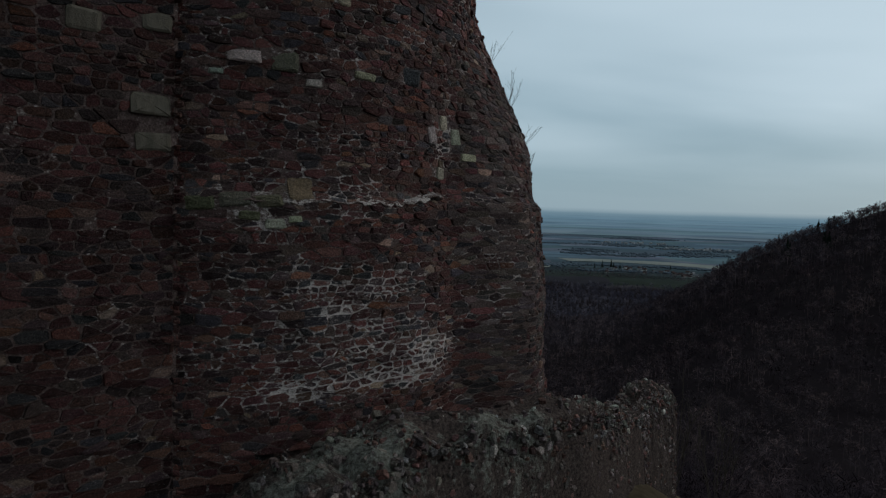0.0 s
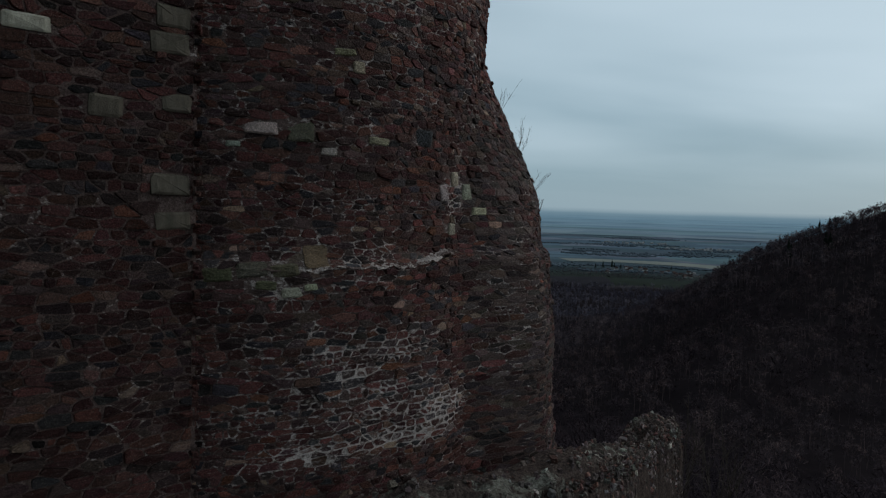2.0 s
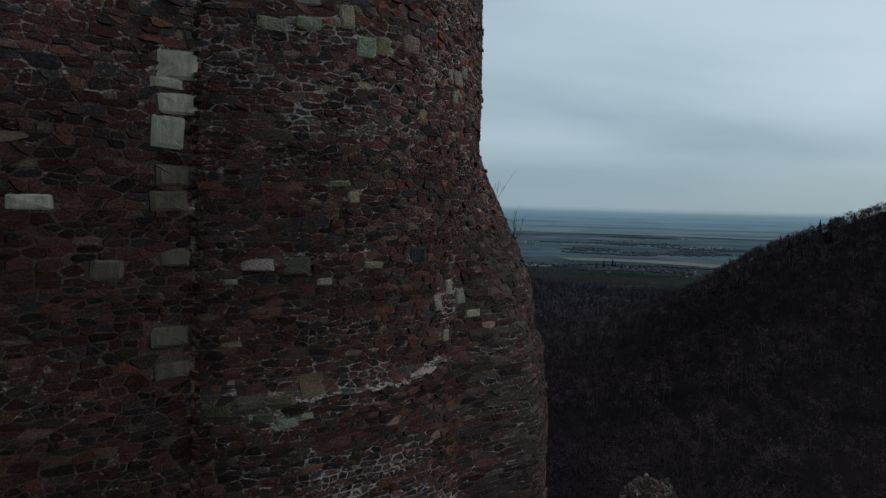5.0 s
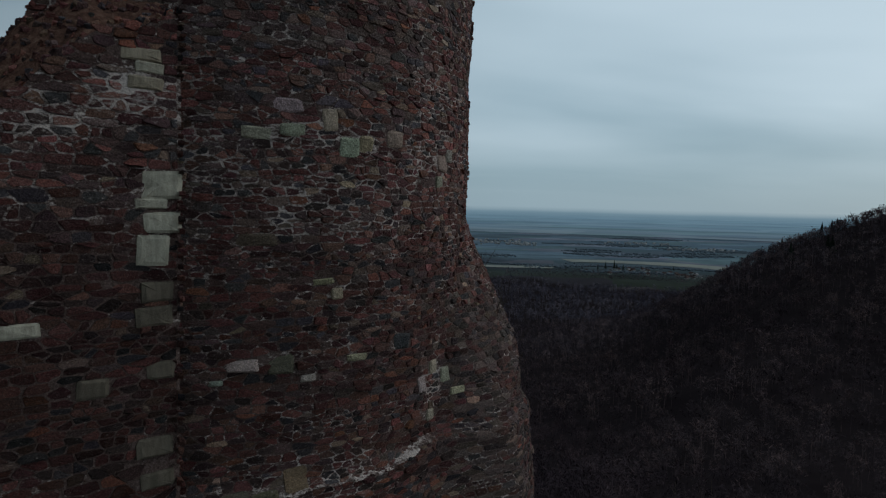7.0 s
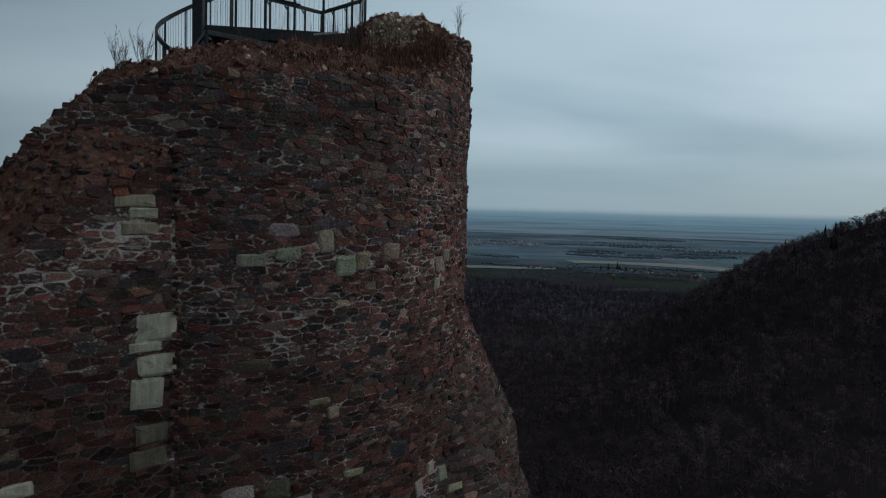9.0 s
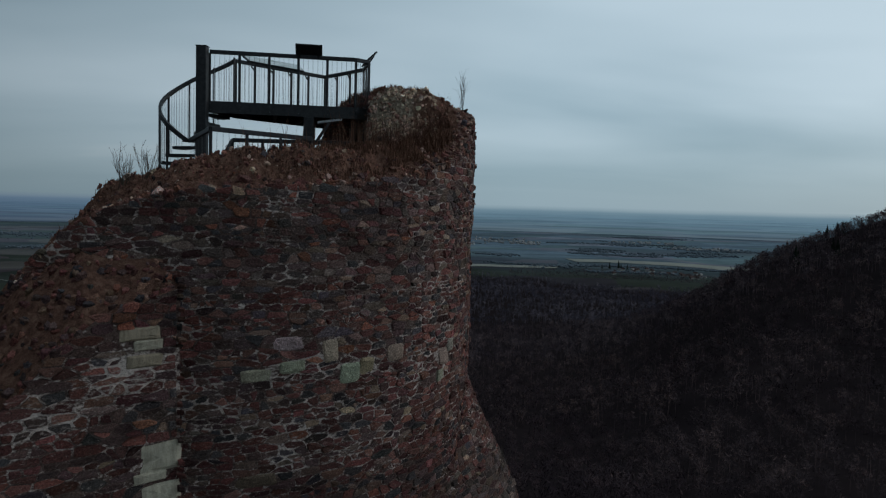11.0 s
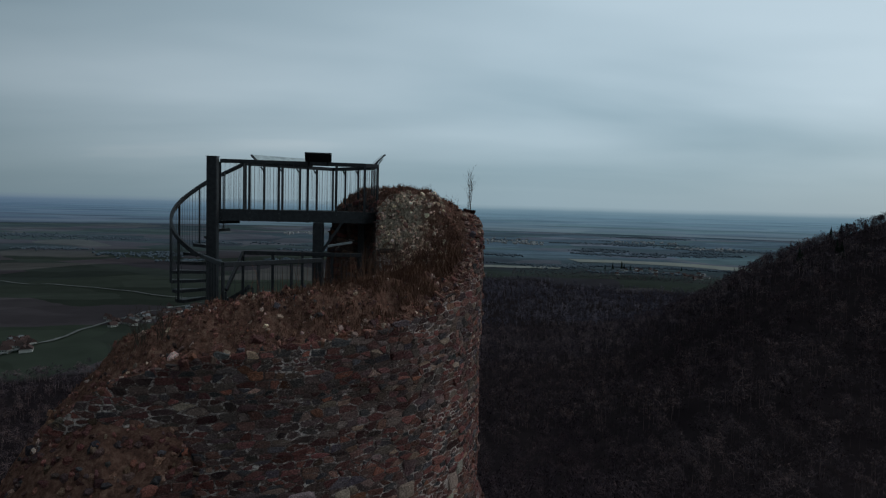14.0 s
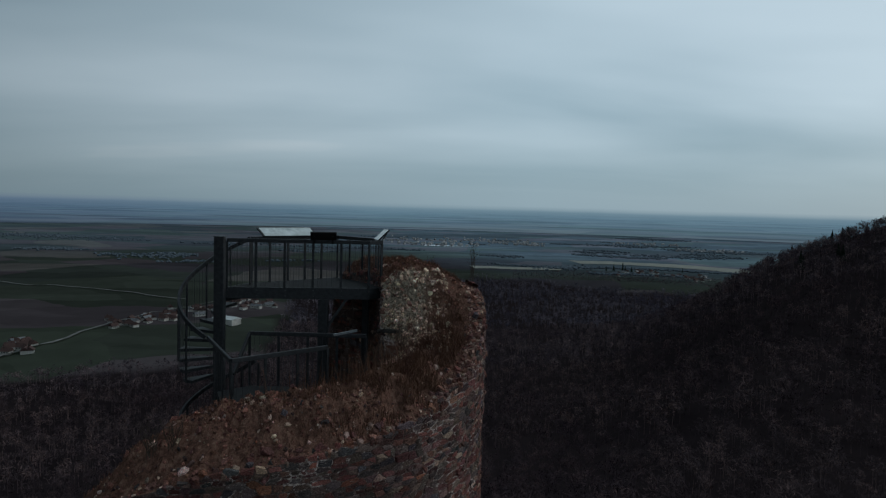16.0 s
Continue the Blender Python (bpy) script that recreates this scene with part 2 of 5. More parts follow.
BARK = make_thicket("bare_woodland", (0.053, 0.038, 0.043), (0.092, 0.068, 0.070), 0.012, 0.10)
# woods farther off: a paler, bluer copy with haze put into the colour
HAZED_SLOPE = make_thicket("hazed_slope_woodland", (0.074, 0.057, 0.066), (0.120, 0.094, 0.101), 0.009, 0.08)
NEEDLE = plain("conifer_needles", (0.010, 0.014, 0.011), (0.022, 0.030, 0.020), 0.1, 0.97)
# field belts and valley wood carry still more painted haze
HAZED_HEDGE = plain("hazed_field_woodland", (0.088, 0.110, 0.130), (0.124, 0.146, 0.166), 0.01, 0.97)
HAZED_VALE = make_thicket("hazed_valley_woodland", (0.090, 0.085, 0.114), (0.140, 0.130, 0.158), 0.006, 0.055)
PLASTER = plain("pale_house_plaster", (0.34, 0.32, 0.29), (0.66, 0.64, 0.60), 0.05, 0.9)
ROOF_RED = plain("red_clay_tiles", (0.060, 0.040, 0.037), (0.105, 0.062, 0.054), 0.15, 0.9)
ROOF_GREY = plain("grey_roof_sheet", (0.09, 0.09, 0.095), (0.20, 0.205, 0.21), 0.12, 0.8)
ROADWAY = plain("pale_road", (0.10, 0.098, 0.092), (0.19, 0.185, 0.175), 0.05, 0.9)
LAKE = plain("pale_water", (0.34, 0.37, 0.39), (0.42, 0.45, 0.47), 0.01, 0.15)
GLASS_DARK = plain("dark_window", (0.02, 0.022, 0.025), (0.05, 0.055, 0.06), 1, 0.2)


# ---------------------------------------------------------------- helpers for things
def mesh_object(name, verts, faces, material, parent=None, label="", attrs=(), smooth=False):
    me = bpy.data.meshes.new(name)
    me.from_pydata([tuple(map(float, v)) for v in verts], [], faces)
    for m in material if isinstance(material, (list, tuple)) else [material]:
        me.materials.append(m)
    for key, kind, values in attrs:
        a = me.attributes.new(key, kind, "POINT")
        a.data.foreach_set("color" if kind == "FLOAT_COLOR" else "value", np.asarray(values, dtype=np.float32).ravel())
    if smooth:
        me.polygons.foreach_set("use_smooth", [True] * len(me.polygons))
    ob = new(name, me)
    if parent:
        ob.parent = parent
    if label:
        tagged(ob, label)
    return ob


def mesh_fast(name, verts, tris, material):
    """A mesh of triangles from two arrays."""
    me = bpy.data.meshes.new(name)
    me.vertices.add(len(verts))
    me.vertices.foreach_set("co", np.asarray(verts, dtype=np.float32).ravel())
    me.loops.add(3 * len(tris))
    me.loops.foreach_set("vertex_index", np.asarray(tris, dtype=np.int32).ravel())
    me.polygons.add(len(tris))
    me.polygons.foreach_set("loop_start", np.arange(0, 3 * len(tris), 3, dtype=np.int32))
    me.update(calc_edges=True)
    me.materials.append(material)
    return new(name, me)


def part(name, bm, material, parent=None, label=""):
    """Links a bmesh as one mesh object under a thing or a part."""
    me = bpy.data.meshes.new(name)
    bm.to_mesh(me)
    bm.free()
    me.materials.append(material)
    ob = new(name, me)
    if parent:
        ob.parent = parent
    if label:
        tagged(ob, label)
    return ob


def thing(name, label, category, group="", kind=""):
    return tagged(new(name), label, category, group, kind)


def bar(bm, a, b, width, height, up_axis=(0, 0, 1), bevel=0.0):
    """A bar of rectangular section from a to b."""
    a, b = Vector(a), Vector(b)
    d = b - a
    z = d.normalized()
    u = Vector(up_axis)
    if abs(u.dot(z)) > 0.98:
        u = Vector((1, 0, 0))
    x = u.cross(z).normalized()
    y = z.cross(x)
    m = Matrix((x, y, z)).transposed().to_4x4()
    m.translation = (a + b) / 2
    vs = bmesh.ops.create_cube(bm, size=1.0, matrix=m @ Matrix.Diagonal((width, height, d.length, 1)))["verts"]
    if bevel:
        edges = {e for v in vs for e in v.link_edges}
        bmesh.ops.bevel(bm, geom=list(edges), offset=bevel, segments=1, affect="EDGES")
    return bm


def rod(bm, a, b, radius, sides=6):
    a, b = Vector(a), Vector(b)
    d = b - a
    m = d.to_track_quat("Z", "Y").to_matrix().to_4x4()
    m.translation = (a + b) / 2
    bmesh.ops.create_cone(bm, cap_ends=True, segments=sides, radius1=radius, radius2=radius, depth=d.length, matrix=m)
    return bm


def sweep(bm, points, width, height):
    """A flat bar that follows a line of points, upright in section."""
    rings = []
    for i, p in enumerate(points):
        p = Vector(p)
        a, b = Vector(points[max(i - 1, 0)]), Vector(points[min(i + 1, len(points) - 1)])
        d = (b - a).normalized()
        s = d.cross(Vector((0, 0, 1))).normalized() * width / 2
        u = s.cross(d).normalized() * height / 2
        rings.append([bm.verts.new(p + o) for o in (s + u, s - u, -s - u, -s + u)])
    for r, q in zip(rings, rings[1:]):
        for i in range(4):
            bm.faces.new((r[i], r[(i + 1) % 4], q[(i + 1) % 4], q[i]))
    bm.faces.new(rings[0][::-1])
    bm.faces.new(rings[-1])
    bmesh.ops.recalc_face_normals(bm, faces=bm.faces)
    return bm


def fbm(x, y, z=0.0, octaves=4):
    return noise.fractal(Vector((x, y, z)), 0.8, 2.0, octaves)


def smooth(a, b, x):
    t = min(1.0, max(0.0, (x - a) / (b - a)))
    return t * t * (3 - 2 * t)


rng = np.random.default_rng(7)

# ---------------------------------------------------------------- the land
CX, CY = -4.31, 14.94          # the tower's axis


def land_z(x, y):
    r = math.hypot(x - CX, y - CY)
    z = -3.0 - 150 * (1 - math.exp(-max(r - 9.5, 0) / 250))
    if r < 2200:
        u = (x - 615.5) * 0.8963 + (y - 537.2) * 0.4435
        v = -(x - 615.5) * 0.4435 + (y - 537.2) * 0.8963
        flank = 1 - 0.75 * (1 - smooth(10, 29, math.degrees(math.atan2(x, y))))
        z += 207 * math.exp(-(u / 400) ** 2 - (v / 368) ** 2) * (1 - math.exp(-(r / 150) ** 2)) * flank
        swell = smooth(60, 400, r) * (1 - smooth(1300, 2200, r))
        z += swell * 9 * fbm(x / 260, y / 260, 3.3)
        z += smooth(25, 90, r) * (1 - smooth(900, 1500, r)) * 1.6 * fbm(x / 30, y / 30, 8.1)
    # the plain rolls gently
    z += smooth(1250, 1900, r) * (1 - smooth(4100, 4700, r)) * 7.5 * fbm(x / 620, y / 520, 6.2, 3)
    # unseen humps behind and to the side, added to shade the lower walls
    z += 40 * math.exp(-((x + 24) / 15) ** 2 - ((y + 22) / 15) ** 2) + 24 * math.exp(-((x - 12) / 14) ** 2 - ((y + 34) / 12) ** 2)
    z += smooth(9, 16, r) * (1 - smooth(60, 200, r)) * 0.5 * fbm(x / 4, y / 4, 1.7)
    return z


def woods_at(x, y):
    """How wooded the ground is, 0 to 1."""
    r = math.hypot(x - CX, y - CY)
    az = math.degrees(math.atan2(x, y))
    edge = 690 + 560 * smooth(-14, -10.5, az) + 335 * smooth(-9, 2, az) - 90 * smooth(12, 15, az) if abs(az) < 100 else 700
    edge *= 1 + 0.07 * fbm(x / 300, y / 300, 5.5)
    hill = ((x - 615.5) ** 2 + (y - 537.2) ** 2) < 640 ** 2
    return 1.0 if hill else 1 - smooth(edge - 20, edge + 20, r)


SEG, radii = 360, [0.0]
while radii[-1] < 4830:
    radii.append(min(4830, radii[-1] + max(1.2, radii[-1] * 0.024)))
verts, woods, yard, outer = [], [], [], []
for r in radii:
    for k in range(SEG):
        a = 2 * math.pi * k / SEG
        x, y = CX + r * math.sin(a), CY + r * math.cos(a)
        verts.append((x, y, land_z(x, y)))
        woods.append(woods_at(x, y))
        yard.append(1 - smooth(14, 40, r))
        az = math.degrees(math.atan2(x, y))
        # share of painted haze: grows with distance, weaker towards the left
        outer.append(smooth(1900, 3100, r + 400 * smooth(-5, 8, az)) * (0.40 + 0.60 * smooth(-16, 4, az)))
faces = [(i * SEG + k, i * SEG + (k + 1) % SEG, (i + 1) * SEG + (k + 1) % SEG, (i + 1) * SEG + k)
         for i in range(len(radii) - 1) for k in range(SEG)]
ground = mesh_object("ground", verts, [f[::-1] for f in faces], LAND, attrs=(("woods", "FLOAT", woods), ("yard", "FLOAT", yard), ("distance_haze", "FLOAT", outer)), smooth=True)
tagged(ground, "dark wooded castle hill falling to a wide plain of winter fields", "ground", kind="structure")


def make_backdrop():
    """The plain beyond the last fields: patches that shrink and pale towards the horizon."""
    k = Mat("far_haze", 1.0)
    k.n.remove(k.b)
    g = k.n.new("ShaderNodeNewGeometry")
    s = k.n.new("ShaderNodeSeparateXYZ")
    k.l.new(g.outputs["Position"], s.inputs[0])
    x, y, z = s.outputs["X"], s.outputs["Y"], s.outputs["Z"]
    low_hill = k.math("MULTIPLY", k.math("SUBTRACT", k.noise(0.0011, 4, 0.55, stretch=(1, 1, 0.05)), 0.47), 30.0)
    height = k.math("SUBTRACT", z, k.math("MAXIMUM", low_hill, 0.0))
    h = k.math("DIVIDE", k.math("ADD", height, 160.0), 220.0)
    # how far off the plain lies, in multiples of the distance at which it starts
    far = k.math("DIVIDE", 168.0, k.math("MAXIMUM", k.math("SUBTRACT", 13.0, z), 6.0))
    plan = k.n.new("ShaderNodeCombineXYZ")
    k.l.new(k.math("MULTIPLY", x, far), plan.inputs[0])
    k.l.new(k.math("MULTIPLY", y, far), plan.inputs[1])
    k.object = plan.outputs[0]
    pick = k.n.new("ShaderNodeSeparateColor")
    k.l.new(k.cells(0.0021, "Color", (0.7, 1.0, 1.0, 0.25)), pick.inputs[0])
    # haze painted by height, bluer and paler upwards, and given off as emission
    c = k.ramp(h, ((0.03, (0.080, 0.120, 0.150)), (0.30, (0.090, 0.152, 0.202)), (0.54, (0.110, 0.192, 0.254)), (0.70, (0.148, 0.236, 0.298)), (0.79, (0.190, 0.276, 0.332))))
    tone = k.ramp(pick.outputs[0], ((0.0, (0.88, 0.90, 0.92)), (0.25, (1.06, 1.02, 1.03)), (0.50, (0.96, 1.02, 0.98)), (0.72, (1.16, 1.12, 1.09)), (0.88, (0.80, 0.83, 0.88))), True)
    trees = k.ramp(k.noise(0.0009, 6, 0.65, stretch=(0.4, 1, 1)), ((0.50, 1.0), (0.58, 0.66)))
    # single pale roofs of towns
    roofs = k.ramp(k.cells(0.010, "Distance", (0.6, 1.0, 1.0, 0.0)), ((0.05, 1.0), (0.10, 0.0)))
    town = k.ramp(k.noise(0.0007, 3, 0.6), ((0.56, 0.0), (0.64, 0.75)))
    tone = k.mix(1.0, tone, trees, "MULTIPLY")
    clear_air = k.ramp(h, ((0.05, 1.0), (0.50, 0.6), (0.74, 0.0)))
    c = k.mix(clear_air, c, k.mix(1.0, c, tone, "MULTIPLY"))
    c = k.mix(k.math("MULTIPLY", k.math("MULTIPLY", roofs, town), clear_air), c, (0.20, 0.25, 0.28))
    # the painted haze is thinner, so darker, away from the veiled sun
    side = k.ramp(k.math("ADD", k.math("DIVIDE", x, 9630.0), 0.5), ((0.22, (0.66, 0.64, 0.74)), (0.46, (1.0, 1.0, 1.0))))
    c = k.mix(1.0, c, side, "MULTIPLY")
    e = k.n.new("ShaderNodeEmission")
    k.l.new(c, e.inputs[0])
    clear = k.n.new("ShaderNodeBsdfTransparent")
    m = k.n.new("ShaderNodeMixShader")
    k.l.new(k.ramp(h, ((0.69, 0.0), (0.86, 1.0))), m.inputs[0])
    k.l.new(e.outputs[0], m.inputs[1])
    k.l.new(clear.outputs[0], m.inputs[2])
    k.l.new(m.outputs[0], k.n["Material Output"].inputs[0])
    return k.m


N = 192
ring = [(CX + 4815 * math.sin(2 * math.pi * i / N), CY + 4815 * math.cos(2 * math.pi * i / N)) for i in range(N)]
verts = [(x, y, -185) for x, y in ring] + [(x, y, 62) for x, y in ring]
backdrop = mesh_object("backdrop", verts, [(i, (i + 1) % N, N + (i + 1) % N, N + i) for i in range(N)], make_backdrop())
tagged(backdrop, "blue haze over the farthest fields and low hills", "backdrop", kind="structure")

# ---------------------------------------------------------------- the round tower
R0, R_IN = 5.5, 3.25


def table(pairs):
    xs, ys = zip(*pairs)
    return lambda v: float(np.interp(v, xs, ys))


crest = table(((-180, 6.9), (-135, 6.9), (-120, 8.8), (-108, 10.1), (-100, 10.75), (-92, 11.36), (-80, 11.68), (-65, 11.95), (-45, 12.06), (-25, 12.2), (-8, 12.6),
               (1, 13.0), (3.5, 13.45), (7, 13.66), (20, 13.8), (42, 13.78), (52, 13.6), (57, 12.9), (60, 9.5), (64, 7.0), (180, 6.9)))
rim = table(((-180, 6.6), (-135, 6.6), (-120, 8.2), (-106, 9.4), (-101, 9.95), (-98, 10.3), (-93, 10.7), (-88, 11.0), (-78, 11.25), (-60, 11.4), (-45, 11.5),
             (-25, 11.95), (-8, 12.68), (2, 13.1), (6, 13.2), (15, 13.3), (40, 13.3), (52, 13.2), (57, 12.6), (60, 9.2), (64, 6.7), (180, 6.6)))


def r_in(th):
    """The inner radius: the ring is thinner where its face has fallen inwards."""
    return R_IN + 0.6 * smooth(-72, -52, th) * (1 - smooth(-14, -2, th))


def spur(th, z):
    """How far the stump of a lost wall stands out of the tower."""
    s = 1.15 * smooth(-30, -12, th) + 0.29 * smooth(-14, 4, th)
    s *= 1 - smooth(18, 40, th)
    zz = z - 0.06 * (min(th, 4) - 3)
    return s * float(np.interp(zz, (3.5, 4.6, 5.75, 6.77, 7.5), (1.0, 0.91, 0.54, 0.19, 0.0)))


def tower_r(th, z):
    r = R0 + 0.17 * (1 - smooth(3.25, 3.5, z + 0.03 * fbm(th / 6, 1.0)))
    r += 0.16 * smooth(-48, -30, th) * (1 - smooth(1.0, 3.2, z))
    r += max(0.0, spur(th, z) - 0.0)
    r += 0.10 * max(0.0, -z)
    return r + 0.035 * fbm(th / 9, z * 0.8, 2.0)


def tower_point(th, z, d=0.0):
    r = tower_r(th, z) + d
    a = radians(th)
    return Vector((CX + r * math.cos(a), CY + r * math.sin(a), z))


LIME = ((-50, 1.2, 26, 1.1, 0.58), (-53.5, 1.69, 4.5, 0.20, 1.0), (-46, 2.0, 12, 0.32, 0.72), (-36, 0.85, 9, 0.40, 0.98), (-44, 0.55, 14, 0.26, 0.92), (-60, 0.55, 14, 0.22, 0.85),
        (-57, 2.05, 8, 0.12, 0.7), (-52, 2.32, 24, 0.05, 0.62), (-62, 1.75, 14, 0.05, 0.55), (-68, 1.28, 14, 0.05, 0.55), (-66, 0.34, 12, 0.16, 0.6),
        (-29, 4.4, 5, 0.7, 0.6), (-58, 5.15, 18, 0.10, 0.42), (-50, 7.6, 18, 0.07, 0.72), (-52, 7.28, 9, 0.16, 0.6), (-64, 6.82, 6, 0.06, 0.6), (-42, 6.82, 12, 0.06, 0.5), (-58, 5.42, 10, 0.05, 0.55),
        (-58, 8.72, 13, 0.34, 0.62), (-61, 8.12, 8, 0.12, 0.6), (-27, 8.2, 5, 0.5, 0.5), (-66, 2.9, 6, 0.35, 0.5), (-40, 8.0, 14, 0.45, 0.42), (-22, 7.0, 5, 0.7, 0.4), (-40, 5.9, 14, 0.35, 0.42))


def lime_at(th, z):
    v = 0.24 + 0.22 * fbm(th / 14, z / 1.4, 7.7) + 0.18 * fbm(th / 9, z * 3.2, 17.7) + 0.14 * smooth(6.0, 8.0, z)
    for a, b, sa, sb, k in LIME:
        v = max(v, k * math.exp(-((th - a) / sa) ** 2 - ((z - b - 0.05 * math.sin(th * 0.21 + a)) / sb) ** 2))
    return v


tower = thing("castle_tower", "ruined round tower of dark red and grey rubble stone", "tower")

# the solid core: mortar outside, rubble earth on the broken top
TH = [-180 + 0.9 * i for i in range(400)]
OUT_ROWS, TOP_ROWS, IN_ROWS = 240, 16, 10
verts, lime = [], []
for th in TH:
    a = radians(th)
    e, t = rim(th), crest(th)
    for j in range(OUT_ROWS):
        z = -4.5 + (e + 4.5) * j / (OUT_ROWS - 1)
        p = tower_point(th, z, -0.002 + 0.005 * min(1.0, lime_at(th, z)) + 0.007 * fbm(th / 1.6, z * 5.5, 4.0))
        verts.append(p)
        lime.append(lime_at(th, z))
    r1 = tower_r(th, e)
    for j in range(1, TOP_ROWS + 1):
        f = j / TOP_ROWS
        r = r1 + (r_in(th) - r1) * f
        z = e + (t - e) * smooth(0, 0.5, f) - 0.25 * smooth(0.85, 1.0, f)
        bump = 0.13 * fbm(th / 5, r * 2.2, 9.0) + 0.06 * fbm(th / 1.6, r * 6, 2.0)
        z += bump * smooth(0, 0.2, f)
        r += 0.10 * fbm(th / 3, z * 2, 6.0) * (1 if j == TOP_ROWS else 0.3)
        verts.append(Vector((CX + r * math.cos(a), CY + r * math.sin(a), z)))
        face_on = smooth(-20, -8, th) * (1 - smooth(7, 12, th)) * (1 - smooth(3.9, 4.6, r))
        lime.append(0.7 * face_on + 0.15)
    for j in range(1, IN_ROWS + 1):
        z = t - 0.25 + (6.4 - t + 0.25) * j / IN_ROWS
        r = r_in(th) + 0.12 * fbm(th / 5, z * 1.5, 12.0)
        verts.append(Vector((CX + r * math.cos(a), CY + r * math.sin(a), z)))
        lime.append(0.15)
ROWS = OUT_ROWS + TOP_ROWS + IN_ROWS
faces, slots = [], []
for i in range(len(TH)):
    k = (i + 1) % len(TH)
    for j in range(ROWS - 1):
        faces.append((i * ROWS + j, k * ROWS + j, k * ROWS + j + 1, i * ROWS + j + 1))
        slots.append(0 if j < OUT_ROWS - 1 or j >= OUT_ROWS + TOP_ROWS - 1 else 1)
faces.append([i * ROWS + ROWS - 1 for i in range(len(TH))])
slots.append(1)
core = mesh_object("core", verts, faces, [MORTAR, EARTH], tower, "recessed lime mortar and earthy rubble fill", (("lime", "FLOAT", lime),))
core.data.polygons.foreach_set("material_index", slots)

# the weathered mortar ledge where the wall steps back, broken into lengths
verts, faces, ledge_lime = [], [], []
for i in range(320):
    th = -75 + 45 * i / 319
    z = 3.30 + 0.16 * smooth(-44, -31, th) + 0.035 * fbm(th / 3, 0.5, 80.0)
    whole = (0.4 + 0.6 * smooth(-0.15, 0.25, fbm(th / 2.6, 3.5, 85.0))) * smooth(-75, -64, th)
    thick = 0.006 + 0.036 * whole * (1 + 0.8 * fbm(th / 0.7, 1.5, 81.0))
    for dz, d in ((-thick - 0.012, -0.04), (-thick, 0.010 + 0.030 * whole), (0.0, 0.020 + 0.034 * whole), (thick * 0.8, 0.008), (thick + 0.02, -0.05)):
        a = radians(th)
        rr = tower_r(th, z - 0.2) + d + 0.014 * fbm(th * 2.4, dz * 40, 82.0) - (0.10 if dz > 0.003 else 0.04 if dz == 0 else 0)
        verts.append((CX + rr * math.cos(a), CY + rr * math.sin(a), z + dz))
        ledge_lime.append(0.22 + 0.36 * whole)
for i in range(319):
    for j in range(4):
        faces.append((i * 5 + j, i * 5 + 5 + j, i * 5 + 6 + j, i * 5 + 1 + j))
mesh_object("mortar_ledge", verts, faces, MORTAR, tower, "pale crumbling mortar ledge", (("lime", "FLOAT", ledge_lime),))

PALETTE = (((0.118, 0.048, 0.039), 0.27), ((0.082, 0.035, 0.032), 0.22), ((0.060, 0.038, 0.036), 0.15), ((0.050, 0.046, 0.048), 0.11), ((0.132, 0.070, 0.053), 0.11), ((0.100, 0.066, 0.058), 0.07),
           ((0.160, 0.066, 0.042), 0.03), ((0.230, 0.160, 0.118), 0.03), ((0.160, 0.066, 0.055), 0.01))
GREYS = (((0.082, 0.062, 0.054), 0.32), ((0.056, 0.044, 0.042), 0.27), ((0.104, 0.074, 0.059), 0.2), ((0.090, 0.045, 0.038), 0.19), ((0.160, 0.125, 0.100), 0.02))
SPECIAL = ((0.38, 0.335, 0.26), (0.32, 0.255, 0.185), (0.130, 0.104, 0.078), (0.062, 0.056, 0.058), (0.200, 0.118, 0.088), (0.125, 0.108, 0.066))


def pick_tint(palette, bright=1.0):
    u = rng.random() * sum(w for _, w in palette)
    for c, w in palette:
        u -= w
        if u <= 0:
            break
    k = min(2.3, rng.lognormal(0.28, 0.36)) * bright
    return tuple(v * k * w * rng.uniform(0.92, 1.08) for v, w in zip(c, (1.06, 0.98, 0.99)))


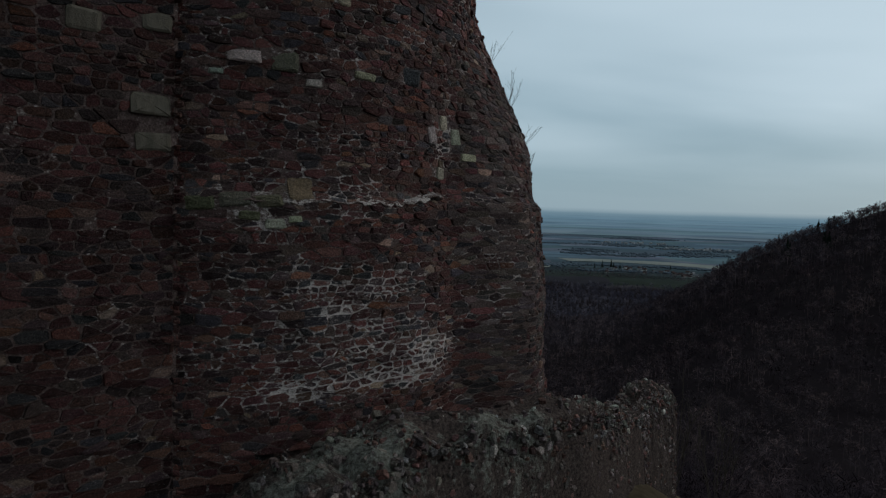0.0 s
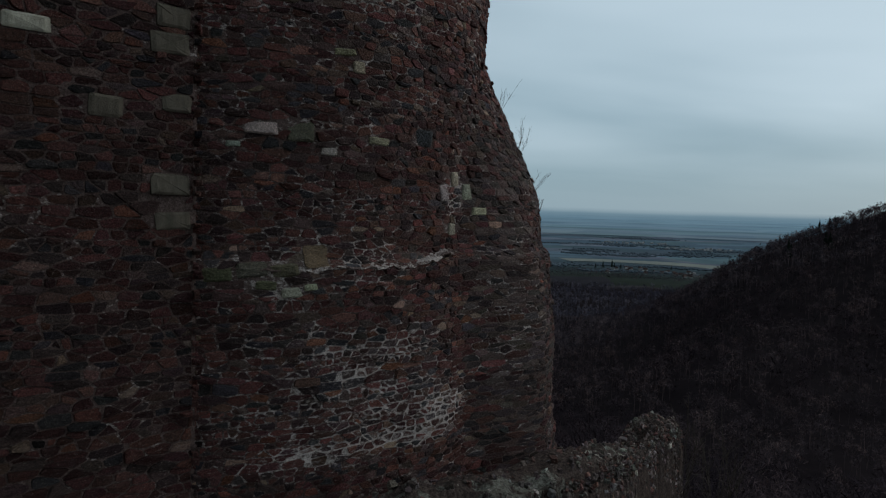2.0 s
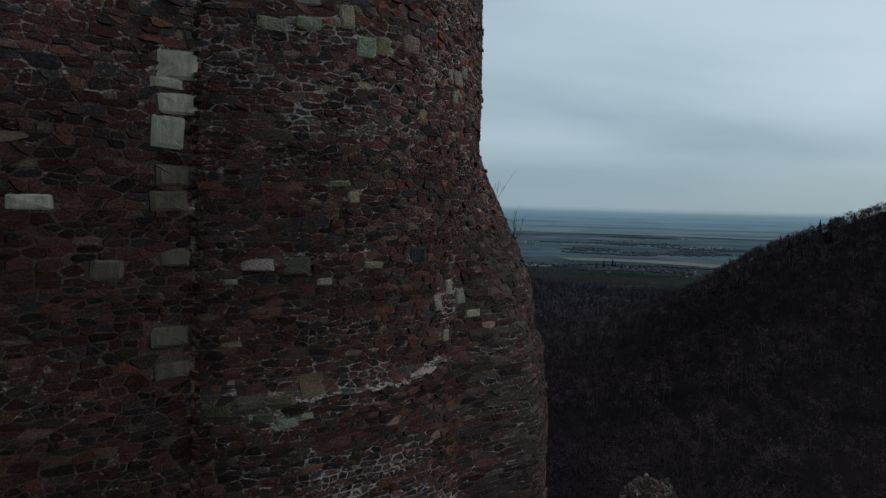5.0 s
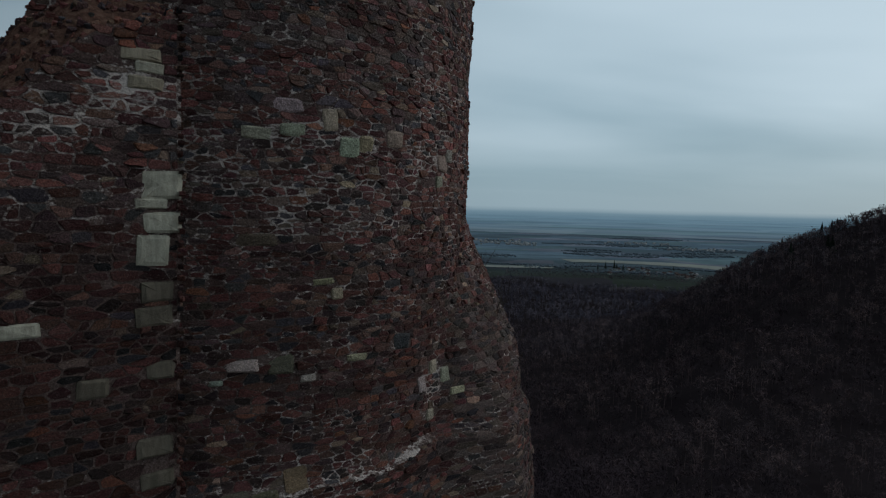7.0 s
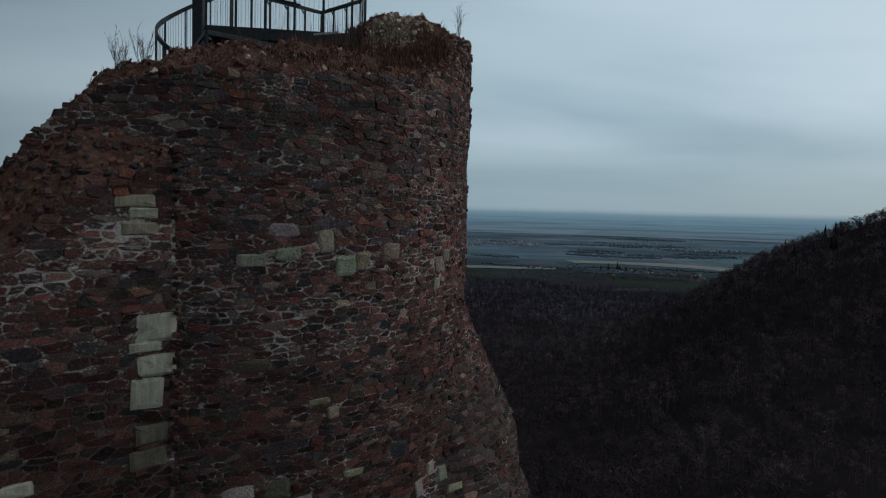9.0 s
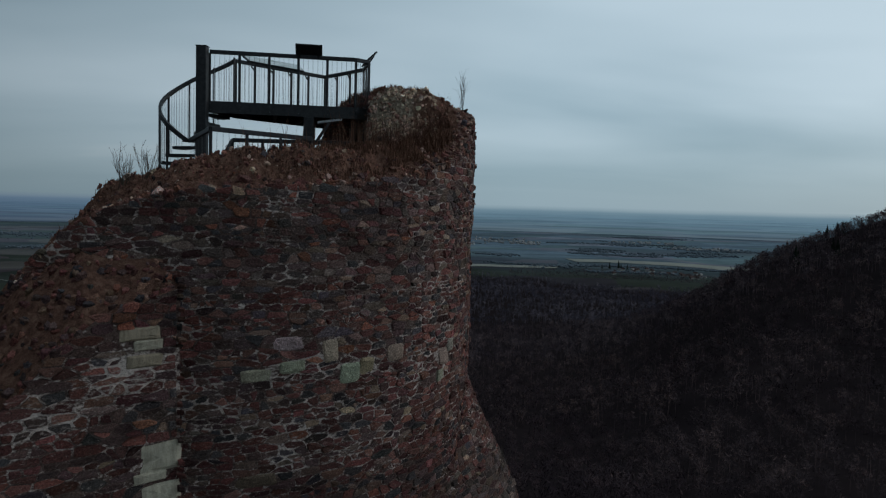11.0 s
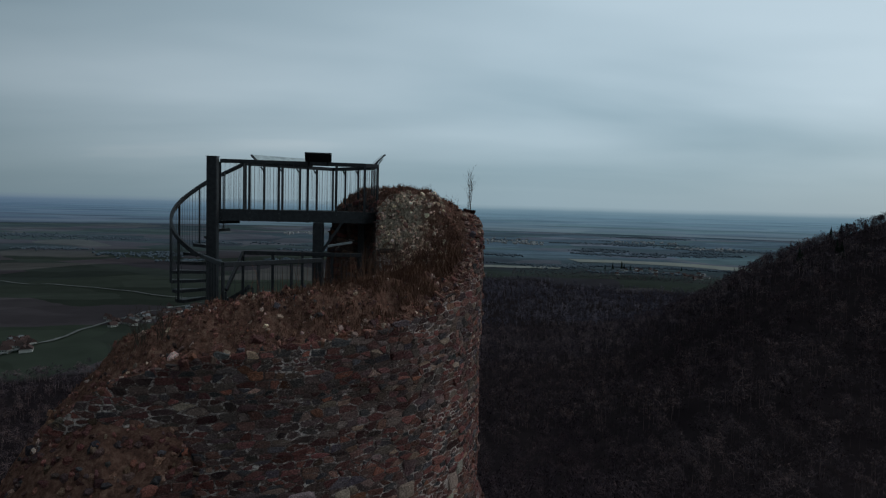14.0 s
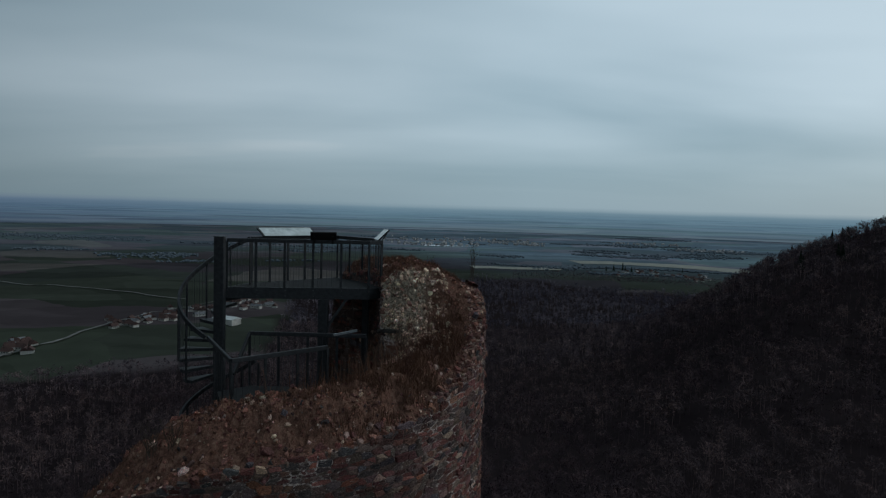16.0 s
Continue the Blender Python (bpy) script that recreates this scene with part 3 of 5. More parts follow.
class Pile:
    """Collects many stones into one mesh."""

    def __init__(self):
        self.v, self.f, self.t = [], [], []

    def stone(self, at, u, v, w, h, proud, tint, place, sides=7, boxy=0.5, lean=0.09, ragged=0.26, cap=0.74):
        """One rubble stone w wide and h high round (u, v); place(u, v, depth) puts it into the world."""
        n0 = len(self.v)
        a0 = rng.random() * 0.6
        turn = rng.normal(0, lean)
        ca, sa = math.cos(turn), math.sin(turn)
        outline = []
        for k in range(sides):
            a = a0 + 2 * math.pi * k / sides
            c, s = math.cos(a), math.sin(a)
            x = math.copysign(abs(c) ** boxy, c) * w / 2 * rng.uniform(1 - ragged, 1.04)
            y = math.copysign(abs(s) ** boxy, s) * h / 2 * rng.uniform(1 - ragged, 1.04)
            outline.append((x * ca - y * sa, x * sa + y * ca))
        gx, gy = rng.normal(0, 0.10), rng.normal(0, 0.10)
        for scale, depth in ((1.0, -0.06), (1.0, proud * (0.55 if cap < 0.8 else 0.85)), (cap, proud)):
            for x, y in outline:
                d = depth if depth < 0 else depth + (gx * x + gy * y) + rng.normal(0, proud * 0.10)
                self.v.append(place(u + x * scale, v + y * scale, d))
        self.v.append(place(u, v, proud * rng.uniform(0.95, 1.25)))
        for r in range(2):
            for k in range(sides):
                q = (k + 1) % sides
                self.f.append((n0 + r * sides + k, n0 + r * sides + q, n0 + (r + 1) * sides + q, n0 + (r + 1) * sides + k))
        for k in range(sides):
            self.f.append((n0 + 2 * sides + k, n0 + 2 * sides + (k + 1) % sides, n0 + 3 * sides))
        self.t += [(*tint[:3], 0.0)] * (3 * sides + 1)

    def build(self, name, parent, label="", material=None):
        ob = mesh_object(name, self.v, self.f, material or STONE, parent, label, (("tint", "FLOAT_COLOR", self.t),))
        return ob


    def cell(self, u, v, outline, gap, proud, tint, place):
        """One stone that fills a polygon of the wall, less the joint round it."""
        n = len(outline)
        cx, cy = sum(p[0] for p in outline) / n, sum(p[1] for p in outline) / n
        pts = []
        for k in range(n):
            (ax, ay), (bx, by), (dx, dy) = outline[k - 1], outline[k], outline[(k + 1) % n]
            f = rng.uniform(0.05, 0.22)
            pts.append((bx + (ax - bx) * f, by + (ay - by) * f))
            pts.append((bx + (dx - bx) * f, by + (dy - by) * f))
        base, top = [], []
        tilt_x, tilt_y = rng.normal(0, 0.07, 2)
        for x, y in pts:
            x, y = x - cx, y - cy
            d = math.hypot(x, y)
            k = max(0.35, 1 - gap / max(d, 0.02) * rng.uniform(0.7, 1.3))
            base.append((x * k, y * k))
            k2 = max(0.25, k - min(0.3, 0.011 / max(d, 0.02)))
            top.append((x * k2, y * k2))
        m, n0 = len(pts), len(self.v)
        for x, y in base:
            self.v.append(place(cx + x, cy + y, -0.03))
        for x, y in top:
            self.v.append(place(cx + x, cy + y, proud * rng.uniform(0.75, 1.1) + tilt_x * x + tilt_y * y))
        self.v.append(place(cx, cy, proud * rng.uniform(0.85, 1.2)))
        for k in range(m):
            q = (k + 1) % m
            self.f.append((n0 + k, n0 + q, n0 + m + q, n0 + m + k))
            self.f.append((n0 + m + k, n0 + m + q, n0 + 2 * m))
        self.t += [(*tint[:3], tint[3] if len(tint) > 3 else 0.0)] * (2 * m + 1)


def loose(pile, p, normal, size, tint, flat=0.6):
    """A loose stone at p, lying on a slope of that normal."""
    n = (Vector(normal) + Vector(rng.normal(0, 0.28, 3))).normalized()
    x = n.orthogonal().normalized()
    x = Matrix.Rotation(rng.random() * 6.28, 3, n) @ x
    y = n.cross(x)
    p = Vector(p)
    pile.stone(0, 0, 0, size, size * rng.uniform(0.5, 0.85), size * flat * rng.uniform(0.35, 0.75), tint,
               lambda a, b, d: p + x * a + y * b + n * d, sides=5, boxy=0.9, cap=0.9, ragged=0.4)


def lay_courses(u0, u1, z0, z1, top, place, special, lime_fn, tint_fn, sink, mean=(0.07, 0.165)):
    """Rubble courses from u0 to u1 (metres along the wall) and z0 to z1."""
    z, row = z0, 0
    while z < z1:
        h = rng.uniform(*mean) * (0.8 if rng.random() < 0.3 else 1.0)
        u = u0 - rng.random() * 0.3
        while u < u1:
            w = min(0.62, max(0.10, rng.lognormal(math.log(h * 1.5), 0.46)))
            wave = 0.11 * fbm(u / 1.6, row * 0.3, 5.0) + 0.022 * rng.normal()
            jobs = [(u + w / 2, z + h / 2 + wave, w, h)]
            if h > 0.16 and rng.random() < 0.30:
                k = rng.uniform(0.35, 0.65)
                jobs = [(u + w / 2, z + h * k / 2 + wave, w, h * k), (u + w / 2, z + h * (1 + k) / 2 + wave, w, h * (1 - k))]
            for a, b, sw, sh in jobs:
                if b + sh / 2 > top(a) or any(abs(a - q[0]) < (sw + q[2]) * 0.46 and abs(b - q[1]) < (sh + q[3]) * 0.46 for q in special):
                    continue
                lim = lime_fn(a, b)
                gap = 0.012 + 0.026 * rng.random() + 0.07 * max(0, lim - 0.25)
                if lim > 0.97 or lim > 0.82 and rng.random() < 0.3:
                    continue
                proud = rng.uniform(0.014, 0.042) * (1 - 0.35 * min(1, lim)) + (0.05 if rng.random() < 0.05 else 0)
                sink(a, b, max(0.05, sw - gap), max(0.045, sh - gap), proud, tint_fn(a, b))
            u += w
        z += h * 0.985
        row += 1


def clip(poly, px, py, nx, ny):
    """The part of a polygon on the near side of a line through (px, py) with outward normal (nx, ny)."""
    out = []
    for k in range(len(poly)):
        a, b = poly[k - 1], poly[k]
        da, db = (a[0] - px) * nx + (a[1] - py) * ny, (b[0] - px) * nx + (b[1] - py) * ny
        if (da <= 0) != (db <= 0):
            t = da / (da - db)
            out.append((a[0] + (b[0] - a[0]) * t, a[1] + (b[1] - a[1]) * t))
        if db <= 0:
            out.append(b)
    return out


def lay_rubble(u0, u1, z0, z1, top, special, lime_fn, tint_fn, sink, mean=(0.055, 0.135)):
    """Random rubble roughly brought to courses: seeds in rows, each stone grown until it meets its neighbours."""
    seeds, flat = [], 2.25
    z, row = z0, 0
    while z < z1:
        h = rng.uniform(*mean)
        u = u0 - rng.random() * 0.3
        while u < u1:
            w = min(0.50, max(0.09, rng.lognormal(math.log(h * 2.1), 0.58)))
            a = u + w / 2 + rng.normal(0, 0.012)
            b = z + h / 2 + 0.10 * fbm(u / 1.6, row * 0.3, 5.0) + rng.normal(0, h * 0.13)
            if h > 0.14 and rng.random() < 0.22:
                seeds.append((a, b - h * 0.26, True))
                seeds.append((a + rng.normal(0, 0.03), b + h * 0.26, True))
            else:
                seeds.append((a, b, True))
            u += w
        z += h
        row += 1
    seeds = [q for q in seeds if not any(abs(q[0] - t[0]) < t[2] * 0.5 + 0.03 and abs(q[1] - t[1]) < t[3] * 0.5 + 0.02 for t in special)]
    for t in special:
        n = max(1, round(t[2] / 0.16))
        for k in range(n):
            for m in ((-0.25, 0.25) if t[3] > 0.24 else (0,)):
                seeds.append((t[0] + t[2] * ((k + 0.5) / n - 0.5), t[1] + t[3] * m, False))
    size = 0.30
    grid = {}
    for i, (a, b, _) in enumerate(seeds):
        grid.setdefault((int(a // size), int(b // size)), []).append(i)
    for i, (a, b, real) in enumerate(seeds):
        if not real or b > top(a):
            continue
        gi, gj = int(a // size), int(b // size)
        near = []
        for x in (gi - 1, gi, gi + 1):
            for y in (gj - 1, gj, gj + 1):
                near += grid.get((x, y), ())
        order = sorted((((seeds[k][0] - a) ** 2 + ((seeds[k][1] - b) * flat) ** 2), k) for k in near if k != i)[:14]
        lo, hi = max(a - 0.27, u0 - 0.06), min(a + 0.27, u1 + 0.2)
        if hi - lo < 0.05:
            continue
        poly = [(lo, b - 0.12), (hi, b - 0.12), (hi, b + 0.12), (lo, b + 0.12)]
        for _, k in order:
            nx, ny = seeds[k][0] - a, (seeds[k][1] - b) * flat * flat
            poly = clip(poly, (a + seeds[k][0]) / 2, (b + seeds[k][1]) / 2, nx, ny)
            if len(poly) < 3:
                break
        if len(poly) < 3:
            continue
        lim = lime_fn(a, b)
        if lim > 0.985 or lim > 0.86 and rng.random() < 0.10:
            continue
        gap = rng.uniform(0.002, 0.012) + 0.012 * max(0.0, lim - 0.22)
        proud = rng.uniform(0.008, 0.024) * (1 - 0.3 * min(1, lim)) + (0.035 if rng.random() < 0.06 else 0)
        sink(a, b, poly, gap, proud, (*tint_fn(a, b), min(1.0, max(0.0, lim))))


# stones of the outer face; u is the arc length from the right-hand tangent
def tower_place(u, v, d):
    return tower_point(math.degrees(u / R0), v, d)


PALE_UP = ((-62.3, 9.08, 0.45, 0.22, 0), (-61.4, 8.73, 0.41, 0.21, 0), (-66.9, 8.65, 0.48, 0.19, 0), (-55.3, 8.93, 0.26, 0.37, 0), (-51.6, 8.54, 0.36, 0.34, 0),
           (-48.4, 8.60, 0.26, 0.30, 1), (-42.1, 8.74, 0.34, 0.28, 1), (-27.0, 8.44, 0.36, 0.32, 1), (-28.0, 8.10, 0.30, 0.22, 0), (-24.0, 8.60, 0.3, 0.24, 1))
PALE_MID = ((-68.7, 5.25, 0.47, 0.21, 0), (-63.0, 5.24, 0.40, 0.34, 2), (-72.6, 5.01, 0.21, 0.08, 0), (-39.5, 5.33, 0.42, 0.29, 3), (-66.8, 7.10, 0.61, 0.20, 2),
            (-53.5, 6.25, 0.22, 0.20, 1), (-56, 6.45, 0.36, 0.10, 1), (-49.5, 5.2, 0.4, 0.12, 1), (-58.5, 4.98, 0.26, 0.12, 0))
PALE_LOW = ((-64.3, 2.95, 0.34, 0.15, 0), (-61.6, 3.02, 0.2, 0.10, 0), (-74.5, 3.22, 0.42, 0.20, 5), (-70.0, 3.28, 0.45, 0.21, 5), (-65.6, 3.26, 0.42, 0.19, 5), (-68.0, 3.06, 0.30, 0.13, 5), (-60.5, 3.46, 0.40, 0.33, 4),
            (-33.0, 4.48, 0.22, 0.35, 0), (-29.0, 4.72, 0.26, 0.26, 0), (-22.5, 4.16, 0.34, 0.15, 0), (-25.3, 4.51, 0.22, 0.31, 0), (-29.6, 3.84, 0.26, 0.22, 0))
special = [(radians(a) * R0, z, w, h, k) for a, z, w, h, k in PALE_UP + PALE_MID + PALE_LOW]

rest = Pile()
singles = [0]


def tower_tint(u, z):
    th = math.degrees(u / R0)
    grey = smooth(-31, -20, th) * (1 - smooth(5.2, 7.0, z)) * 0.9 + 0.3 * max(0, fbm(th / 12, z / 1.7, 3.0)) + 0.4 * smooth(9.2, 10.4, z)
    # shade on the lower wall is put into the tint: stones lighten upwards
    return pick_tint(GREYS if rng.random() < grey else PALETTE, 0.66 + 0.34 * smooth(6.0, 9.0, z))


def tower_sink(u, z, poly, gap, proud, tint):
    # the stretch that is passed nearest has its stones one by one
    if -6.9 < u < -4.9 and 4.4 < z < 9.2 and singles[0] < 300:
        singles[0] += 1
        one = Pile()
        one.cell(u, z, poly, gap, proud, tint, tower_place)
        one.build("stone", tower)
    else:
        rest.cell(u, z, poly, gap, proud, tint, tower_place)


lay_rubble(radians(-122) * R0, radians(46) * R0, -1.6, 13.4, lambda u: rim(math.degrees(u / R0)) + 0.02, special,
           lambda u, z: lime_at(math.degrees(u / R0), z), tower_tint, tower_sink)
for u, z, w, h, k in special:
    one = Pile()
    c = tuple(v * rng.uniform(0.85, 1.1) for v in SPECIAL[k])
    one.stone(0, u, z, w * 1.0, h * 1.0, 0.035, c, tower_place, sides=11, boxy=0.30, lean=0.04, ragged=0.16)
    one.build("pale_stone" if k < 2 else "stone", tower, "pale squared stone" if k < 2 else "")

# inner face of the standing piece of wall
def inner_place(u, v, d):
    a = u / R_IN
    r = r_in(math.degrees(a)) - d
    return Vector((CX + r * math.cos(a), CY + r * math.sin(a), v))


def simple_sink(pile, place):
    return lambda u, z, w, h, proud, tint: pile.stone(0, u, z, w, h, proud, tint, place)


lay_courses(radians(-60) * R_IN, radians(57) * R_IN, 8.2, 13.9, lambda u: crest(math.degrees(u / R_IN)) - 0.2, inner_place, [],
            lambda u, z: 0.2, lambda u, z: pick_tint(PALETTE), simple_sink(rest, inner_place))

# rubble on the broken top
def top_point(th, f):
    a, e, t = radians(th), rim(th), crest(th)
    r1 = tower_r(th, e)
    r = r1 + (r_in(th) - r1) * f
    z = e + (t - e) * smooth(0, 0.5, f) - 0.25 * smooth(0.85, 1.0, f)
    z += (0.13 * fbm(th / 5, r * 2.2, 9.0) + 0.06 * fbm(th / 1.6, r * 6, 2.0)) * smooth(0, 0.2, f)
    return Vector((CX + r * math.cos(a), CY + r * math.sin(a), z))


def top_normal(th, f):
    a, b, c = top_point(th, f), top_point(th + 1.0, f), top_point(th, min(1, f + 0.06))
    n = (b - a).cross(c - a).normalized()
    return n if n.z > 0 else -n


for i in range(7500):
    th, f = rng.uniform(-118, 58), rng.random() ** 1.25
    ramp_grass = smooth(-62, -40, th) * (1 - smooth(-2, 3, th)) * smooth(0.16, 0.4, f)
    if rng.random() < 0.72 * ramp_grass:
        continue
    size = min(0.15, rng.lognormal(math.log(0.043), 0.5)) * (1.35 if f < 0.15 else 1)
    broken = -16 < th < 10 and f > 0.45
    tint = pick_tint((((0.30, 0.25, 0.19), 0.5), ((0.17, 0.12, 0.09), 0.5)) if broken and rng.random() < 0.5 else
                     PALETTE if rng.random() < 0.25 else (((0.150, 0.072, 0.052), 0.58), ((0.105, 0.050, 0.040), 0.30), ((0.36, 0.27, 0.21), 0.12)))
    loose(rest, top_point(th, f), top_normal(th, f), size, tint, 0.45)
# pale core rubble along the fallen inner edge
for i in range(520):
    th = rng.uniform(-36, -12)
    f = rng.uniform(0.84 - 0.16 * smooth(-36, -14, th), 1.0)
    loose(rest, top_point(th, f), top_normal(th, f), min(0.2, rng.lognormal(math.log(0.07), 0.4)), pick_tint((((0.34, 0.26, 0.19), 0.5), ((0.16, 0.095, 0.068), 0.5))), 0.4)
# pale core rubble of the broken end
for i in range(1500):
    th, f = rng.uniform(-19, 9.5), rng.uniform(0.36, 1.0)
    loose(rest, top_point(th, f), top_normal(th, f), min(0.17, rng.lognormal(math.log(0.058), 0.45)),
          pick_tint((((0.38, 0.29, 0.21), 0.55), ((0.16, 0.095, 0.068), 0.28), ((0.46, 0.38, 0.29), 0.17))), 0.4)
for i in range(420):
    th, f = rng.uniform(-34, 12), rng.uniform(0.0, 0.16)
    loose(rest, top_point(th, f), top_normal(th, f), rng.uniform(0.06, 0.16), pick_tint((((0.23, 0.165, 0.125), 0.3), ((0.12, 0.062, 0.05), 0.7))), 0.35)
# ragged stones along the outer rim
for i in range(330):
    th = rng.uniform(-118, 50)
    p = tower_point(th, rim(th) - 0.05 + rng.normal(0, 0.05), rng.uniform(-0.26, -0.06))
    a = radians(th)
    loose(rest, p, (math.cos(a) * 0.4, math.sin(a) * 0.4, 1), rng.uniform(0.10, 0.22), pick_tint(PALETTE), 0.3)
tagged(rest.build("masonry", tower, "uneven courses of red, brown and grey rubble"), kind="stuff")

# ---------------------------------------------------------------- the wall that runs into the tower
buttress = thing("abutting_wall", "broken rubble wall with pale quoins built against the tower", "wall")
BX, BY = -2.93, 9.0
UX, UY, NX, NY = -0.766, -0.643, 0.643, -0.766
b_top = table(((-0.2, 10.1), (0.4, 9.9), (1.0, 9.7), (1.5, 9.3), (2.0, 8.65), (2.6, 7.9), (3.5, 7.1), (6.0, 5.8)))


def wall_place(u, v, d):
    d += 0.03 * fbm(u * 0.8, v * 0.8, 21.0)
    e = max(0.0, -v) * 0.06
    return Vector((BX + UX * u + NX * (d + e), BY + UY * u + NY * (d + e), v))


def wall_lime(u, z):
    v = 0.10 + 0.14 * smooth(6.2, 7.8, z) + 0.24 * fbm(u * 0.7, z * 0.7, 17.0)
    for a, b, sa, sb, k in ((0.7, 8.95, 0.75, 0.40, 0.95), (1.5, 8.55, 0.7, 0.4, 0.75), (2.0, 4.0, 0.8, 0.5, 0.35), (0.3, 7.4, 0.5, 0.8, 0.25)):
        v = max(v, k * math.exp(-((u - a) / sa) ** 2 - ((z - b) / sb) ** 2))
    return v


def slope_point(u, f):
    """The ragged top, from the face (f = 0) back to the tower (f = 1)."""
    p = wall_place(u, b_top(u) - 0.02, -0.015)
    return p + Vector((-NX, -NY, 0)) * 2.3 * f + Vector((0, 0, (1.0 - 0.2 * min(u, 3)) * smooth(0, 0.8, f) + 0.14 * fbm(u * 1.4, f * 3, 31.0)))


verts, lime, faces, slots = [], [], [], []
NU, NZ, NT = 70, 120, 10
for i in range(NU):
    u = 6.0 * i / (NU - 1)
    for j in range(NZ):
        z = -4.5 + (b_top(u) + 4.48) * j / (NZ - 1)
        verts.append(wall_place(u, z, -0.002 + 0.005 * min(1.0, wall_lime(u, z)) + 0.007 * fbm(u * 5.5, z * 5.5, 3.0)))
        lime.append(wall_lime(u, z))
    for j in range(1, NT + 1):
        verts.append(slope_point(u, j / NT))
        lime.append(0.05)
M = NZ + NT
for i in range(NU - 1):
    for j in range(M - 1):
        faces.append(((i + 1) * M + j, i * M + j, i * M + j + 1, (i + 1) * M + j + 1))
        slots.append(0 if j < NZ - 1 else 1)
# the return of the wall at its free end, and its far end
base = len(verts)
for j in range(NZ):
    z = -4.5 + (b_top(0) + 4.48) * j / (NZ - 1)
    verts.append(wall_place(0, z, -0.9) + Vector((0.16, 0, 0)))
    lime.append(0.14)
for j in range(NZ - 1):
    faces.append((j, base + j, base + j + 1, j + 1))
    slots.append(0)
faces.append([(NU - 1) * M + j for j in range(M)] + [(NU - 1) * M])
faces[-1] = faces[-1][:-1]
slots.append(0)
ob = mesh_object("core", verts, faces, [MORTAR, EARTH], buttress, "recessed lime mortar and earthy fill", (("lime", "FLOAT", lime),))
ob.data.polygons.foreach_set("material_index", slots)

QUOINS = ((0.26, 7.83, 0.54, 0.40, 0), (0.38, 7.59, 0.42, 0.14, 0), (0.24, 7.35, 0.49, 0.29, 0), (0.36, 6.99, 0.43, 0.43, 0), (0.34, 6.13, 0.50, 0.27, 2), (0.26, 5.41, 0.37, 0.24, 2),
          (1.88, 6.08, 0.48, 0.19, 0), (0.50, 9.46, 0.50, 0.17, 1), (0.40, 9.31, 0.37, 0.14, 0), (0.45, 9.11, 0.46, 0.17, 1), (1.08, 5.28, 0.40, 0.27, 2), (0.33, 4.40, 0.50, 0.28, 2),
          (0.30, 3.95, 0.46, 0.24, 2), (0.3, 6.45, 0.44, 0.28, 2))
bspecial = [q for q in QUOINS]
brest = Pile()
bcount = [0]


def wall_sink(u, z, poly, gap, proud, tint):
    if u < 1.9 and 5.2 < z < 9.4 and bcount[0] < 300:
        bcount[0] += 1
        one = Pile()
        one.cell(u, z, poly, gap, proud, tint, wall_place)
        one.build("stone", buttress)
    else:
        brest.cell(u, z, poly, gap, proud, tint, wall_place)


# as on the tower, low stones get a darker tint for the shade there
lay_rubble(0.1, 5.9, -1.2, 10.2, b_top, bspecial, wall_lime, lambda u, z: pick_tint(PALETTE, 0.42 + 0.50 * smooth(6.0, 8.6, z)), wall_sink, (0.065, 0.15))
for u, z, w, h, k in bspecial:
    one = Pile()
    one.stone(0, u, z, w * 0.97, h * 0.95, 0.04, tuple(v * (1.15 if k == 0 else 1) for v in SPECIAL[k]), wall_place, sides=12, boxy=0.16, lean=0.02, ragged=0.07)
    one.build("quoin", buttress, "pale dressed quoin" if k < 2 else "", DRESSED)


def return_place(u, v, d):
    return wall_place(0, v, -u) + Vector((0.16 * u / 0.9 + 0.97 * d, -0.1 * d, 0))


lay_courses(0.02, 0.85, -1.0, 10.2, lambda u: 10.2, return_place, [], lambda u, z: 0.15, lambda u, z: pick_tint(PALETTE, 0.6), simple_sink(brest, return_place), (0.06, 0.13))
for i in range(1100):
    u, f = rng.uniform(0, 5.0), rng.random()
    p = slope_point(u, f)
    loose(brest, p, (NX * 0.5, NY * 0.5, 1), rng.uniform(0.06, 0.18), pick_tint(PALETTE if rng.random() < 0.85 else (((0.15, 0.09, 0.06), 1),)), 0.4)
tagged(brest.build("masonry", buttress, "uneven courses of dark red rubble"), kind="stuff")

# ---------------------------------------------------------------- the low outer wall with its stub
ruin = thing("low_ruined_wall", "low mossy remnant of the castle wall with an upright stub", "wall")
LINE = ((-3.4, 5.6, -1.1), (-2.2, 6.6, -0.40), (-0.96, 7.75, 0.28), (-0.1, 8.75, 0.50), (1.2, 9.95, 0.22), (2.66, 11.5, 0.06), (3.6, 13.5, -0.58), (4.4, 15.2, -1.08), (5.35, 16.95, -1.75),
        (5.75, 17.5, -1.60), (6.0, 17.9, -1.42), (6.45, 18.5, -1.40), (6.95, 19.2, -1.62), (7.3, 19.55, -1.85), (7.4, 19.75, -3.0))


def along(s):
    i = min(int(s), len(LINE) - 2)
    p, q = Vector(LINE[i]), Vector(LINE[i + 1])
    d = q - p
    side = Vector((d.y, -d.x, 0)).normalized()
    return p.lerp(q, s - i), side


